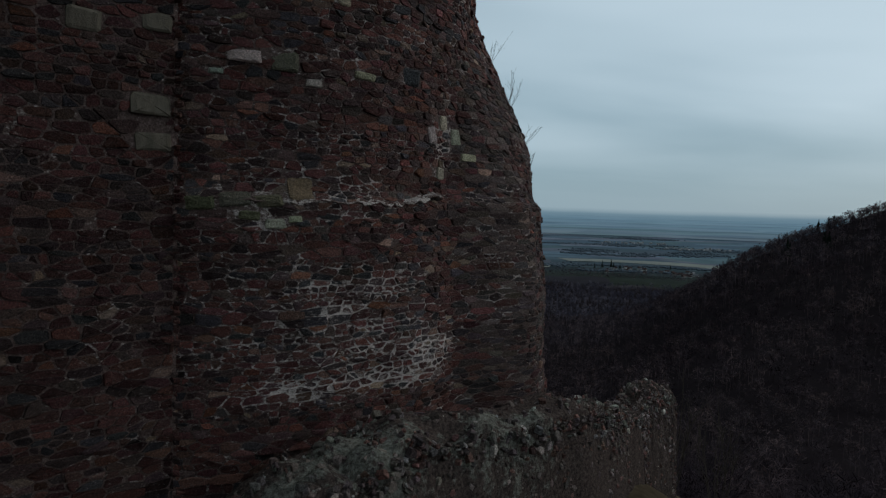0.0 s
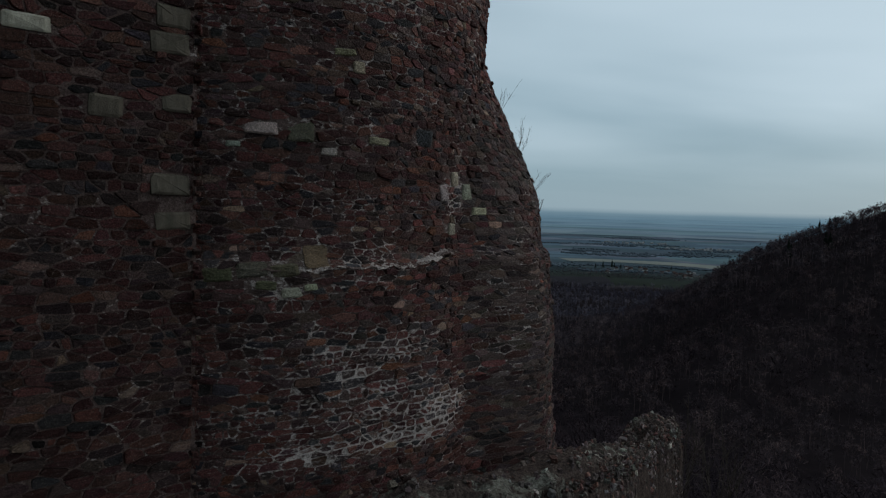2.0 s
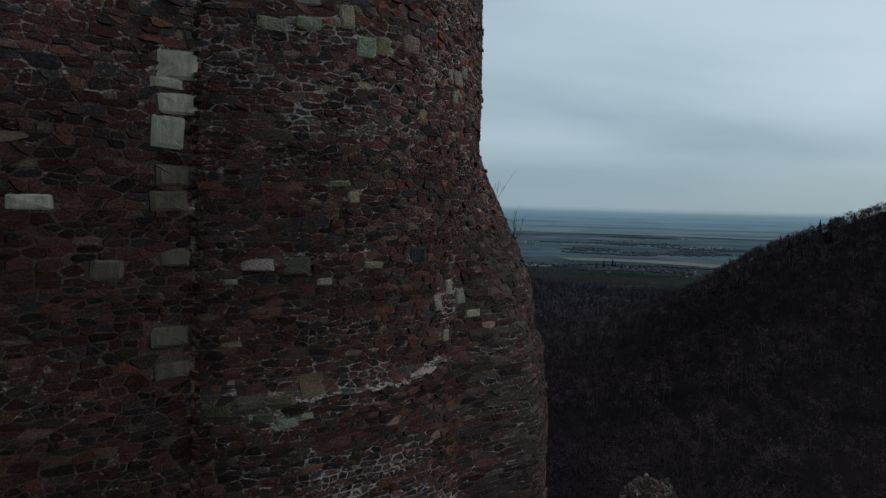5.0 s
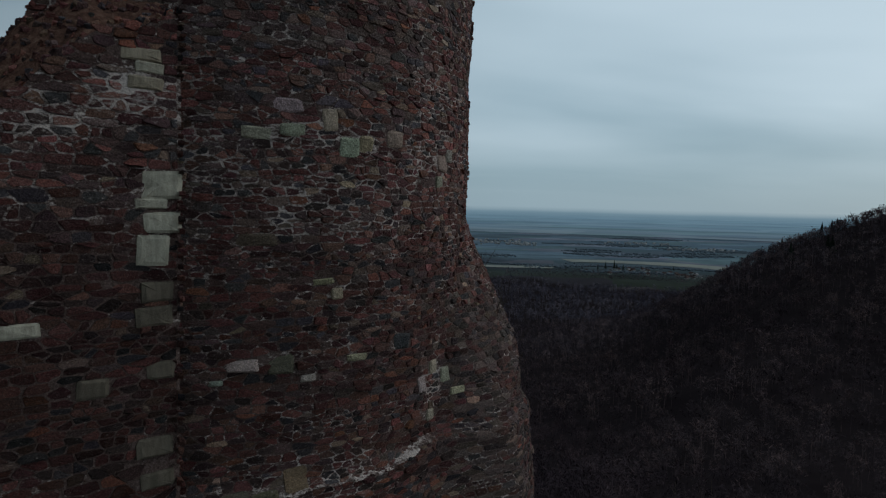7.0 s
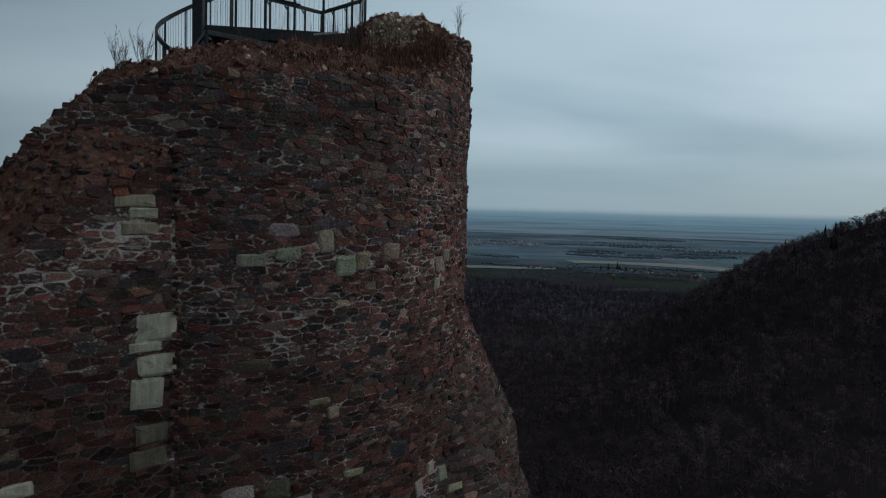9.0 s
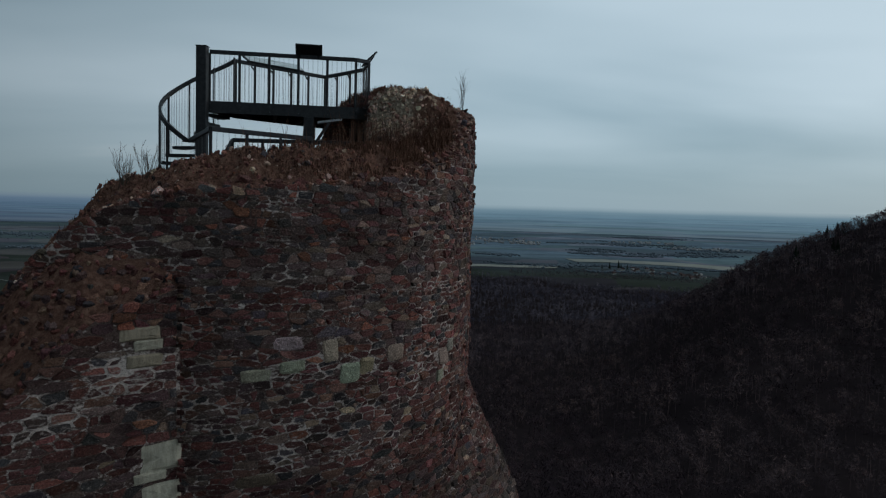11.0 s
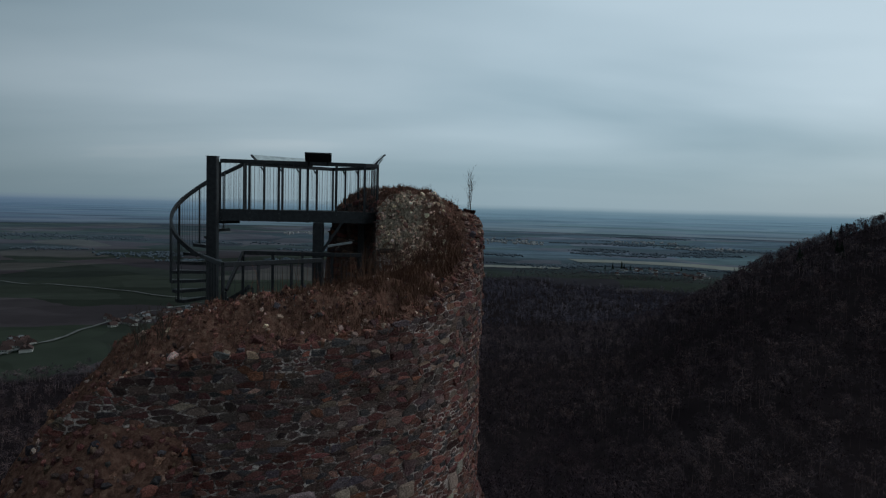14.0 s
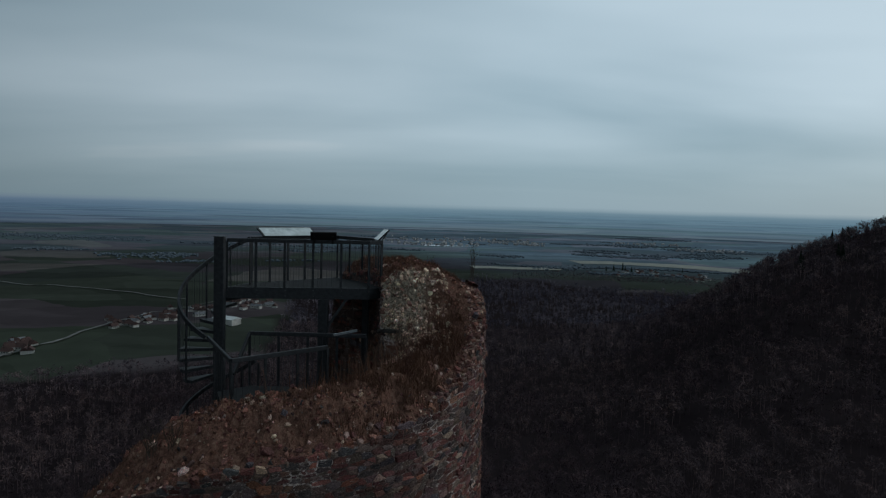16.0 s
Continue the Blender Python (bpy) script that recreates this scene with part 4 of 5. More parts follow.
verts, faces, lime = [], [], []
NS, NC = 120, 15
for i in range(NS):
    p, side = along((len(LINE) - 1) * i / (NS - 1) * 0.9999)
    half = 0.55 if i < 72 else 0.42
    for j in range(NC):
        f = j / (NC - 1) * 2 - 1
        arm = max(-1.0, min(1.0, f * 1.9))
        fall = max(0.0, abs(f) - 0.5) * 2
        z = p.z - 0.12 * arm * arm - fall * 4.5 + (0.24 * fbm(i * 0.23, j * 0.5, 41.0) if fall < 0.3 else 0)
        o = side * (arm * half * (1 + 0.5 * fall) + 0.08 * fbm(i * 0.3, j * 0.7, 43.0))
        verts.append(Vector((p.x, p.y, z)) + o)
        crust = max(smooth(-0.1, 0.3, fbm(i * 0.105, f * 1.3, 47.0)) * (0.8 if i < 40 else 0.55), math.exp(-((i * 0.118 - 2.6) / 0.6) ** 2))
        lime.append(0.12 + 0.55 * crust * (1 - 0.7 * smooth(0.02, 0.3, fall)))
for i in range(NS - 1):
    for j in range(NC - 1):
        faces.append((i * NC + j, i * NC + j + 1, (i + 1) * NC + j + 1, (i + 1) * NC + j))
faces.append([j for j in range(NC)][::-1])
faces.append([(NS - 1) * NC + j for j in range(NC)])
mesh_object("core", verts, faces, MOSS, ruin, "mossy rubble fill", (("lime", "FLOAT", lime),))
low_pile = Pile()
MOSSY = (((0.085, 0.078, 0.066), 0.45), ((0.060, 0.050, 0.045), 0.35), ((0.20, 0.20, 0.17), 0.20))
BARE = (((0.075, 0.060, 0.055), 0.45), ((0.115, 0.095, 0.082), 0.22), ((0.105, 0.058, 0.047), 0.27), ((0.24, 0.215, 0.185), 0.06))
for i in range(9000):
    s = rng.uniform(0, len(LINE) - 1.02)
    p, side = along(s)
    half = 0.55 if s < 8.5 else 0.42
    f = rng.uniform(-1, 1)
    size = min(0.24, rng.lognormal(math.log(0.082), 0.45))
    crust = smooth(-0.1, 0.3, fbm(s * 0.9, f * 1.3, 47.0)) * (0.8 if s < 4.2 else 0.55)
    if rng.random() < 0.38:
        bump = 0.24 * fbm(s * 8.5 * 0.23, (f / 3.8 + 0.5) * 7, 41.0)
        q, n = p + side * f * half + Vector((0, 0, -0.12 * f * f - 0.03 + bump)), Vector((0, 0, 1)) + side * 0.5 * f
    else:
        k = 1 if f > 0 else -1
        drop = rng.random() ** 1.6 * 3.0
        crust *= 1 - smooth(0.15, 0.9, drop)
        q, n = p + side * k * half * (1 + 0.1 * drop) + Vector((0, 0, -0.15 - drop)), side * k + Vector((0, 0, 0.25))
    loose(low_pile, q, n, size, pick_tint(MOSSY if rng.random() < crust else BARE), 0.26)
tagged(low_pile.build("masonry", ruin, "grey-green lichen-covered rubble"), kind="stuff")
# fallen rubble and turf between that wall and the tower's foot
fill_v, fill_f = [], []
for i in range(60):
    p, side = along((9.0) * i / 59)
    c = Vector((CX, CY, 0))
    for j in range(10):
        f = j / 9
        q = Vector((p.x, p.y, 0)).lerp(c + (Vector((p.x, p.y, 0)) - c).normalized() * 5.2, f)
        z = p.z - 0.72 - 0.1 * f + 0.16 * fbm(q.x * 0.9, q.y * 0.9, 50.0)
        fill_v.append((q.x, q.y, z))
for i in range(59):
    for j in range(9):
        fill_f.append((i * 10 + j, (i + 1) * 10 + j, (i + 1) * 10 + j + 1, i * 10 + j + 1))
mesh_object("turf_fill", fill_v, fill_f, MOSS, ruin, "mossy turf and fallen rubble", (("lime", "FLOAT", [0.2] * len(fill_v)),), smooth=True)

# ---------------------------------------------------------------- the steel lookout
lookout = thing("steel_lookout", "dark painted steel viewing platform inside the ruined tower", "platform")
PX, PY = -4.63, 15.0          # axis of the spiral stair
RAIL_Z, DECK_Z = 14.33, 13.29
WIRES = bmesh.new()
EDGE = [(-4.52, 15.14), (-1.42, 15.50), (-1.15, 15.72), (-1.36, 16.62), (-2.44, 17.72), (-4.22, 16.05)]

bm = bmesh.new()
bar(bm, (PX, PY, 7.0), (PX, PY, 14.40), 0.22, 0.20, (0, 1, 0), 0.015)
part("central_post", bm, STEEL, lookout)
bm = bmesh.new()
bar(bm, (PX, PY, 14.401), (PX, PY, 14.415), 0.24, 0.22, (0, 1, 0), 0.004)
part("post_cap", bm, STEEL, lookout)

# deck boards on a fascia frame
bm = bmesh.new()
top = [bm.verts.new((x, y, DECK_Z - 0.01)) for x, y in EDGE]
bot = [bm.verts.new((x, y, DECK_Z - 0.05)) for x, y in EDGE]
bm.faces.new(top)
bm.faces.new(bot[::-1])
for i in range(len(EDGE)):
    k = (i + 1) % len(EDGE)
    bm.faces.new((top[k], top[i], bot[i], bot[k]))
bmesh.ops.recalc_face_normals(bm, faces=bm.faces)
part("deck_plate", bm, DECK, lookout, "grey weathered grating deck")
for i in range(len(EDGE)):
    (x0, y0), (x1, y1) = EDGE[i], EDGE[(i + 1) % len(EDGE)]
    bm = bmesh.new()
    bar(bm, (x0, y0, DECK_Z - 0.13), (x1, y1, DECK_Z - 0.13), 0.03, 0.25)
    part("fascia", bm, STEEL, lookout)
for f in (0.2, 0.45, 0.7, 0.9):
    a = Vector((-4.52, 15.14, 0)).lerp(Vector((-1.42, 15.5, 0)), f)
    b = Vector((-4.30, 16.05, 0)).lerp(Vector((-2.5, 17.72, 0)), f)
    bm = bmesh.new()
    bar(bm, (a.x, a.y + 0.03, DECK_Z - 0.15), (b.x, b.y - 0.03, DECK_Z - 0.15), 0.06, 0.16)
    part("joist", bm, STEEL, lookout)


def rail_run(parent, points, height, gap, skip_first=False, cables=6, post_w=0.055, name="baluster"):
    """Handrail, posts and thin upright wires along a line of handrail points."""
    for a, b in zip(points, points[1:]):
        a, b = Vector(a), Vector(b)
        bm = bmesh.new()
        bar(bm, a, b, 0.055, 0.085, bevel=0.008)
        part("handrail", bm, STEEL, parent)
        n = max(1, round((b - a).length / gap))
        for i in range(1 if skip_first else 0, n + 1):
            p = a.lerp(b, i / n)
            bm = bmesh.new()
            bar(bm, (p.x, p.y, p.z - height), (p.x, p.y, p.z - 0.03), post_w, 0.022, ((b - a).y, -(b - a).x, 0))
            part(name, bm, STEEL, parent)
        for i in range(n):
            for k in range(1, cables):
                p = a.lerp(b, (i + k / cables) / n)
                rod(WIRES, (p.x, p.y, p.z - height + 0.08), (p.x, p.y, p.z - 0.04), 0.0032, 4)


loop = [(x, y, RAIL_Z) for x, y in EDGE]
rail_run(lookout, [loop[0], loop[1], loop[2]], 1.30, 0.58)
rail_run(lookout, [loop[2], loop[3], loop[4]], 1.12, 0.5, True)
rail_run(lookout, [loop[4], loop[5]], 1.12, 0.5, True)
# little brackets under the inner handrail
for (x0, y0, z0), (x1, y1, z1), n in ((loop[4], loop[5], 5), (loop[3], loop[4], 3)):
    for i in range(1, n):
        f = i / n
        x, y = x0 + (x1 - x0) * f, y0 + (y1 - y0) * f
        d = Vector((x1 - x0, y1 - y0, 0)).normalized()
        bm = bmesh.new()
        bar(bm, (x, y, RAIL_Z - 0.16), (x + d.x * 0.1, y + d.y * 0.1, RAIL_Z - 0.05), 0.02, 0.03)
        part("bracket", bm, STEEL, lookout)
# bolts on the front fascia
a, b = Vector(EDGE[0]), Vector(EDGE[1])
for i in range(6):
    p = a.lerp(b, i / 5)
    for dz in (0.07, 0.19):
        bm = bmesh.new()
        rod(bm, (p.x + 0.02, p.y - 0.018, DECK_Z - dz), (p.x + 0.02, p.y - 0.034, DECK_Z - dz), 0.012, 6)
        part("bolt", bm, CABLE, lookout)

# columns and braces
for x, y, w in ((-2.42, 15.42, 0.22), (-1.55, 16.3, 0.16)):
    bm = bmesh.new()
    bar(bm, (x, y, 7.0), (x, y, DECK_Z - 0.26), w, w, (0, 1, 0), 0.012)
    part("column", bm, STEEL, lookout)
for p, q in (((-2.36, 15.42, 12.35), (-1.9, 15.46, 13.05)),):
    bm = bmesh.new()
    bar(bm, p, q, 0.06, 0.06)
    part("brace", bm, STEEL, lookout)


# spiral stair
def helix(phi, radius, z):
    a = radians(phi)
    return (PX + radius * math.cos(a), PY + radius * math.sin(a), z)


def flight(phi0, phi1, z0, z1, treads, radius, rail=1.0):
    """A turn of the stair with its treads, outer handrail and posts. z0, z1: heights of the handrail."""
    n = 26
    bm = bmesh.new()
    sweep(bm, [helix(phi0 + (phi1 - phi0) * i / n, radius + 0.28 * (1 - smooth(0, 0.35, i / n)) * (phi0 > 60), z0 + (z1 - z0) * i / n) for i in range(n + 1)], 0.05, 0.085)
    part("handrail", bm, STEEL, lookout)
    for i in range(treads):
        f = (i + 0.5) / treads
        phi, z = phi0 + (phi1 - phi0) * f - 24, z0 + (z1 - z0) * f - rail - 0.03
        w = abs(phi1 - phi0) / treads * 0.62
        bm = bmesh.new()
        outline = [helix(phi - w * 0.4, 0.12, z), helix(phi - w, radius - 0.02, z), helix(phi, radius + 0.0, z), helix(phi + w, radius - 0.02, z), helix(phi + w * 0.4, 0.12, z)]
        up_face = [bm.verts.new(p) for p in outline]
        dn_face = [bm.verts.new((p[0], p[1], p[2] - 0.065)) for p in outline]
        bm.faces.new(up_face)
        bm.faces.new(dn_face[::-1])
        for k in range(5):
            m = (k + 1) % 5
            bm.faces.new((up_face[m], up_face[k], dn_face[k], dn_face[m]))
        bmesh.ops.recalc_face_normals(bm, faces=bm.faces)
        part("tread", bm, STEEL, lookout)
        if i % 2 == 0:
            bm = bmesh.new()
            p = helix(phi, radius, z)
            top_z = z0 + (z1 - z0) * max(0.0, (phi - phi0) / (phi1 - phi0))
            bar(bm, (p[0], p[1], z - 0.07), (p[0], p[1], top_z), 0.045, 0.02, (math.sin(radians(phi)), -math.cos(radians(phi)), 0))
            part("baluster", bm, STEEL, lookout)
        for k in (-0.6, -0.2, 0.2, 0.6):
            p = helix(phi + w * k, radius, z)
            rod(WIRES, (p[0], p[1], z), (p[0], p[1], z0 + (z1 - z0) * max(0.0, (phi + w * k - phi0) / (phi1 - phi0)) - 0.02), 0.004, 4)


flight(70, 268, 14.33, 12.34, 11, 0.84)
flight(40, 260, 11.55, 9.75, 10, 0.86)

# the landing half-way down, railed on both sides
LAND_Z = 11.26
bm = bmesh.new()
pad = [(-4.35, 13.95), (-3.55, 12.0), (-1.45, 13.0), (-1.15, 14.4), (-3.8, 14.5)]
hi = [bm.verts.new((x, y, LAND_Z)) for x, y in pad]
lo = [bm.verts.new((x, y, LAND_Z - 0.16)) for x, y in pad]
bm.faces.new(hi)
bm.faces.new(lo[::-1])
for i in range(5):
    k = (i + 1) % 5
    bm.faces.new((hi[k], hi[i], lo[i], lo[k]))
bmesh.ops.recalc_face_normals(bm, faces=bm.faces)
part("landing", bm, DECK, lookout, "dark grating landing")
rail_run(lookout, [(-3.5, 12.0, 12.37), (-2.0, 13.35, 12.37)], 1.15, 0.6)
bm = bmesh.new()
bar(bm, (-1.86, 13.12, 12.66), (-1.42, 13.22, 12.74), 0.05, 0.04)
part("grab_bar", bm, GALVANISED, lookout, "short pale galvanised bar")
rail_run(lookout, [(-3.82, 14.45, 12.40), (-1.35, 14.42, 12.40)], 1.12, 0.62)
rail_run(lookout, [(-4.6, 14.15, 12.34), (-3.5, 12.0, 12.37)], 1.1, 0.7, True, 5)
rail_run(lookout, [(-3.82, 14.45, 12.40), (-3.95, 13.7, 11.7)], 0.5, 0.7, True, 4)


tagged(part("wire_infill", WIRES, CABLE, lookout, "thin upright steel wires"), kind="stuff")


# tilted panorama boards on the handrail
def lectern(name_label, a, b, outward, depth, rise):
    a, b, o = Vector(a), Vector(b), Vector(outward)
    board = bmesh.new()
    c = [a - o * 0.06 + Vector((0, 0, -0.03)), b - o * 0.06 + Vector((0, 0, -0.03)), b + o * depth + Vector((0, 0, rise)), a + o * depth + Vector((0, 0, rise))]
    n = (c[1] - c[0]).cross(c[3] - c[0]).normalized()
    if n.z < 0:
        n = -n
    lo = [board.verts.new(p) for p in c]
    hi = [board.verts.new(p + n * 0.03) for p in c]
    board.faces.new(hi)
    board.faces.new(lo[::-1])
    for i in range(4):
        k = (i + 1) % 4
        board.faces.new((hi[k], hi[i], lo[i], lo[k]))
    bmesh.ops.recalc_face_normals(board, faces=board.faces)
    tray = part("panorama_board", board, PANEL_BACK, lookout, name_label)
    sheet = bmesh.new()
    m = sum(c, Vector()) / 4
    face = [sheet.verts.new(m + (p - m) * 0.95 + n * 0.034) for p in c]
    f = sheet.faces.new(face)
    f.normal_update()
    if f.normal.z < 0:
        f.normal_flip()
    part("print", sheet, PANEL_FACE, tray, "glossy pale panorama print")
    for f in (0.15, 0.85):
        s = bmesh.new()
        p = a.lerp(b, f)
        bar(s, p + Vector((0, 0, -0.05)), p + o * depth * 0.7 + Vector((0, 0, rise * 0.7 - 0.02)), 0.04, 0.02)
        part("bracket", s, STEEL, tray)


lectern("black back of a tilted panorama board", (-2.72, 15.33, RAIL_Z + 0.02), (-2.15, 15.40, RAIL_Z + 0.02), (0.14, -0.99, 0), 0.22, 0.19)
lectern("tilted panorama board with a glossy print", (-4.02, 16.25, RAIL_Z + 0.05), (-2.92, 17.27, RAIL_Z + 0.05), (-0.68, 0.73, 0), 0.28, 0.16)
lectern("tilted panorama board with a glossy print", (-1.18, 15.85, RAIL_Z + 0.05), (-1.32, 16.45, RAIL_Z + 0.05), (0.98, 0.2, 0), 0.20, 0.22)

# ---------------------------------------------------------------- plants on the ruin
def blades(name, label, count, spot, length, material, width=0.006, bend=0.35, kind="stuff", category="grass"):
    v, f = [], []
    for _ in range(count):
        got = spot()
        if got is None:
            continue
        p, scale = got
        h = rng.uniform(*length) * scale
        a = rng.random() * 6.283
        d = Vector((math.cos(a), math.sin(a), 0))
        s = Vector((-d.y, d.x, 0)) * width * rng.uniform(0.6, 1.5)
        b = d * h * bend * rng.random()
        n = len(v)
        v += [p - s, p + s, p + b * 0.35 + Vector((0, 0, h * 0.6)) + s * 0.8, p + b * 0.35 + Vector((0, 0, h * 0.6)) - s * 0.8, p + b + Vector((0, 0, h))]
        f += [(n, n + 1, n + 2, n + 3), (n + 3, n + 2, n + 4)]
    return tagged(mesh_object(name, v, f, material), label, category, kind=kind)


def ramp_spot():
    th = rng.normal(-24, 17)
    f = rng.uniform(0.1, 0.98)
    if not -66 < th < 2:
        return None
    if fbm(th / 5, f * 4, 61.0) < -0.1 or (th > -17 and f > 0.55) or (th > -34 and f > 0.74) or (f < 0.22 and th > -30):
        return None
    return top_point(th, f), 0.7 + 0.7 * smooth(-40, -12, th) * rng.random()


def crest_spot():
    th, f = rng.uniform(-112, 55), rng.uniform(0.12, 1.0)
    if 0 < th < 12 or fbm(th / 4, f * 5, 71.0) < 0.02:
        return None
    return top_point(th, f), 0.6


def high_spot():
    th, f = rng.uniform(11, 54), rng.uniform(0.15, 0.95)
    return (top_point(th, f), 0.8) if fbm(th / 4, f * 4, 75.0) > -0.15 else None


def inner_spot():
    th = rng.normal(-36, 12)
    return top_point(th, rng.uniform(0.6, 1.0)), 1.0


blades("dry_grass_slope", "brown matted dry grass on the broken wall top", 17000, ramp_spot, (0.06, 0.22), STRAW, 0.005, 0.9)
blades("dry_grass_crest", "sparse brown grass between the rubble stones", 12000, crest_spot, (0.05, 0.16), STRAW, 0.004, 0.9)
blades("dry_grass_summit", "short brown turf on the highest piece of wall", 9000, high_spot, (0.05, 0.17), STRAW, 0.004, 0.9)
blades("tall_dry_grass", "long thin dry stalks behind the wall top", 300, inner_spot, (0.3, 0.75), STRAW, 0.0035, 0.45)


def shrub(label, foot, height, stems, spread, lean=(0, 0, 0), category="shrub", radius=0.006, twigs=4, material=None):
    """Bare upright stems with forked side twigs."""
    root = thing("bare_shrub", label, category, "bare plants on the ruin")
    root.location = foot
    for i in range(stems):
        v, f = [], []

        def tube(points, r0, r1):
            start = len(v)
            for j, p in enumerate(points):
                r = r0 + (r1 - r0) * j / (len(points) - 1)
                for k in range(3):
                    a = 2.094 * k
                    v.append(p + Vector((math.cos(a) * r, math.sin(a) * r, 0)))
            for j in range(len(points) - 1):
                for k in range(3):
                    q = (k + 1) % 3
                    f.append((start + 3 * j + k, start + 3 * j + q, start + 3 * j + 3 + q, start + 3 * j + 3 + k))

        a = rng.random() * 6.283
        d = Vector((math.cos(a) * spread, math.sin(a) * spread, 1)) + Vector(lean)
        h = height * rng.uniform(0.55, 1.0)
        o = Vector((rng.normal(0, 0.04), rng.normal(0, 0.04), -0.1))
        line = [o + d * h * t + Vector(rng.normal(0, 0.02 * height, 3)) * t for t in (0, 0.25, 0.5, 0.75, 1.0)]
        tube(line, radius, radius * 0.35)
        for t in range(twigs):
            s = rng.uniform(0.35, 0.95)
            p = line[0].lerp(line[-1], s)
            e = d.normalized() * 0.16 * height + Vector(rng.normal(0, 0.09 * height, 3))
            tube([p, p + e * 0.5 + Vector((0, 0, 0.01)), p + e], radius * 0.5, radius * 0.25)
        mesh_object("stem", v, f, material or TWIG, root)
    return root


shrub("tall bare weed stalks on the wall top", (1.02, 16.7, 13.4), 1.2, 9, 0.09, radius=0.006)
shrub("bare twiggy shrub on the stump of wall", tower_point(-4, 6.25, 0.0), 0.85, 3, 0.25, (0.45, 0, 0))
shrub("bare twiggy shrub on the stump of wall", tower_point(-3, 5.35, 0.0), 0.95, 6, 0.25, (0.35, 0, 0))
shrub("small bare shrub rooted in the masonry", tower_point(-2, 4.7, 0.0), 0.5, 5, 0.35, (0.5, 0, 0))
shrub("small bare shrub rooted in the masonry", tower_point(-1, 4.3, 0.0), 0.3, 4, 0.35, (0.6, 0, 0))
shrub("dry weed stalks among the rubble", top_point(-88, 0.30), 0.66, 18, 0.25, (-0.12, 0, 0), radius=0.005)
shrub("dry weed stalks among the rubble", top_point(-84, 0.34), 0.55, 16, 0.3, radius=0.005)
shrub("bare shrub beside the lookout", top_point(-20, 0.93), 0.95, 10, 0.18, (-0.05, 0, 0), radius=0.006)
shrub("bare shrub beside the lookout", top_point(-34, 0.9), 0.8, 8, 0.2, radius=0.006)
for th, f in ((-33, 0.55), (-27, 0.75), (-24, 0.45), (-19, 0.62), (-15, 0.40), (-12, 0.52), (-8, 0.38), (-21, 0.85)):
    shrub("low red-brown dead brush on the broken wall top", top_point(th, f), 0.62, 12, 0.55, radius=0.004, twigs=7, material=BRUSH)
shrub("dry weed stalks on the summit", top_point(24, 0.35), 0.4, 6, 0.3, radius=0.004)
shrub("dry weed stalks on the summit", top_point(12, 0.25), 0.35, 5, 0.3, radius=0.004)
shrub("bare saplings below the castle wall", (9.5, 24.0, land_z(9.5, 24.0)), 5.0, 6, 0.2, radius=0.03, twigs=9)
shrub("bare saplings below the castle wall", (13.5, 29.0, land_z(13.5, 29.0)), 6.0, 6, 0.2, radius=0.035, twigs=9)


# ---------------------------------------------------------------- woods
def conifers(name, label, sites, material):
    """Spruces as one mesh: tiers of drooping boughs."""
    v, f = [], []
    for x, y, z, h in sites:
        w = h * 0.21
        for j in range(7):
            b = 0.08 + 0.125 * j
            for k in range(6):
                a = 1.0472 * k + j * 0.7 + rng.random() * 0.5
                r = w * (1 - b) * rng.uniform(0.6, 1.35)
                n = len(v)
                c, s = math.cos(a), math.sin(a)
                v += [(x, y, z + h * (b + 0.22)), (x + r * math.cos(a - 0.5), y + r * math.sin(a - 0.5), z + h * b), (x + r * 1.15 * c, y + r * 1.15 * s, z + h * (b - 0.035)),
                      (x + r * math.cos(a + 0.5), y + r * math.sin(a + 0.5), z + h * b)]
                f += [(n, n + 1, n + 2), (n, n + 2, n + 3)]
    return tagged(mesh_fast(name, v, f, material), label, "woodland", kind="stuff")


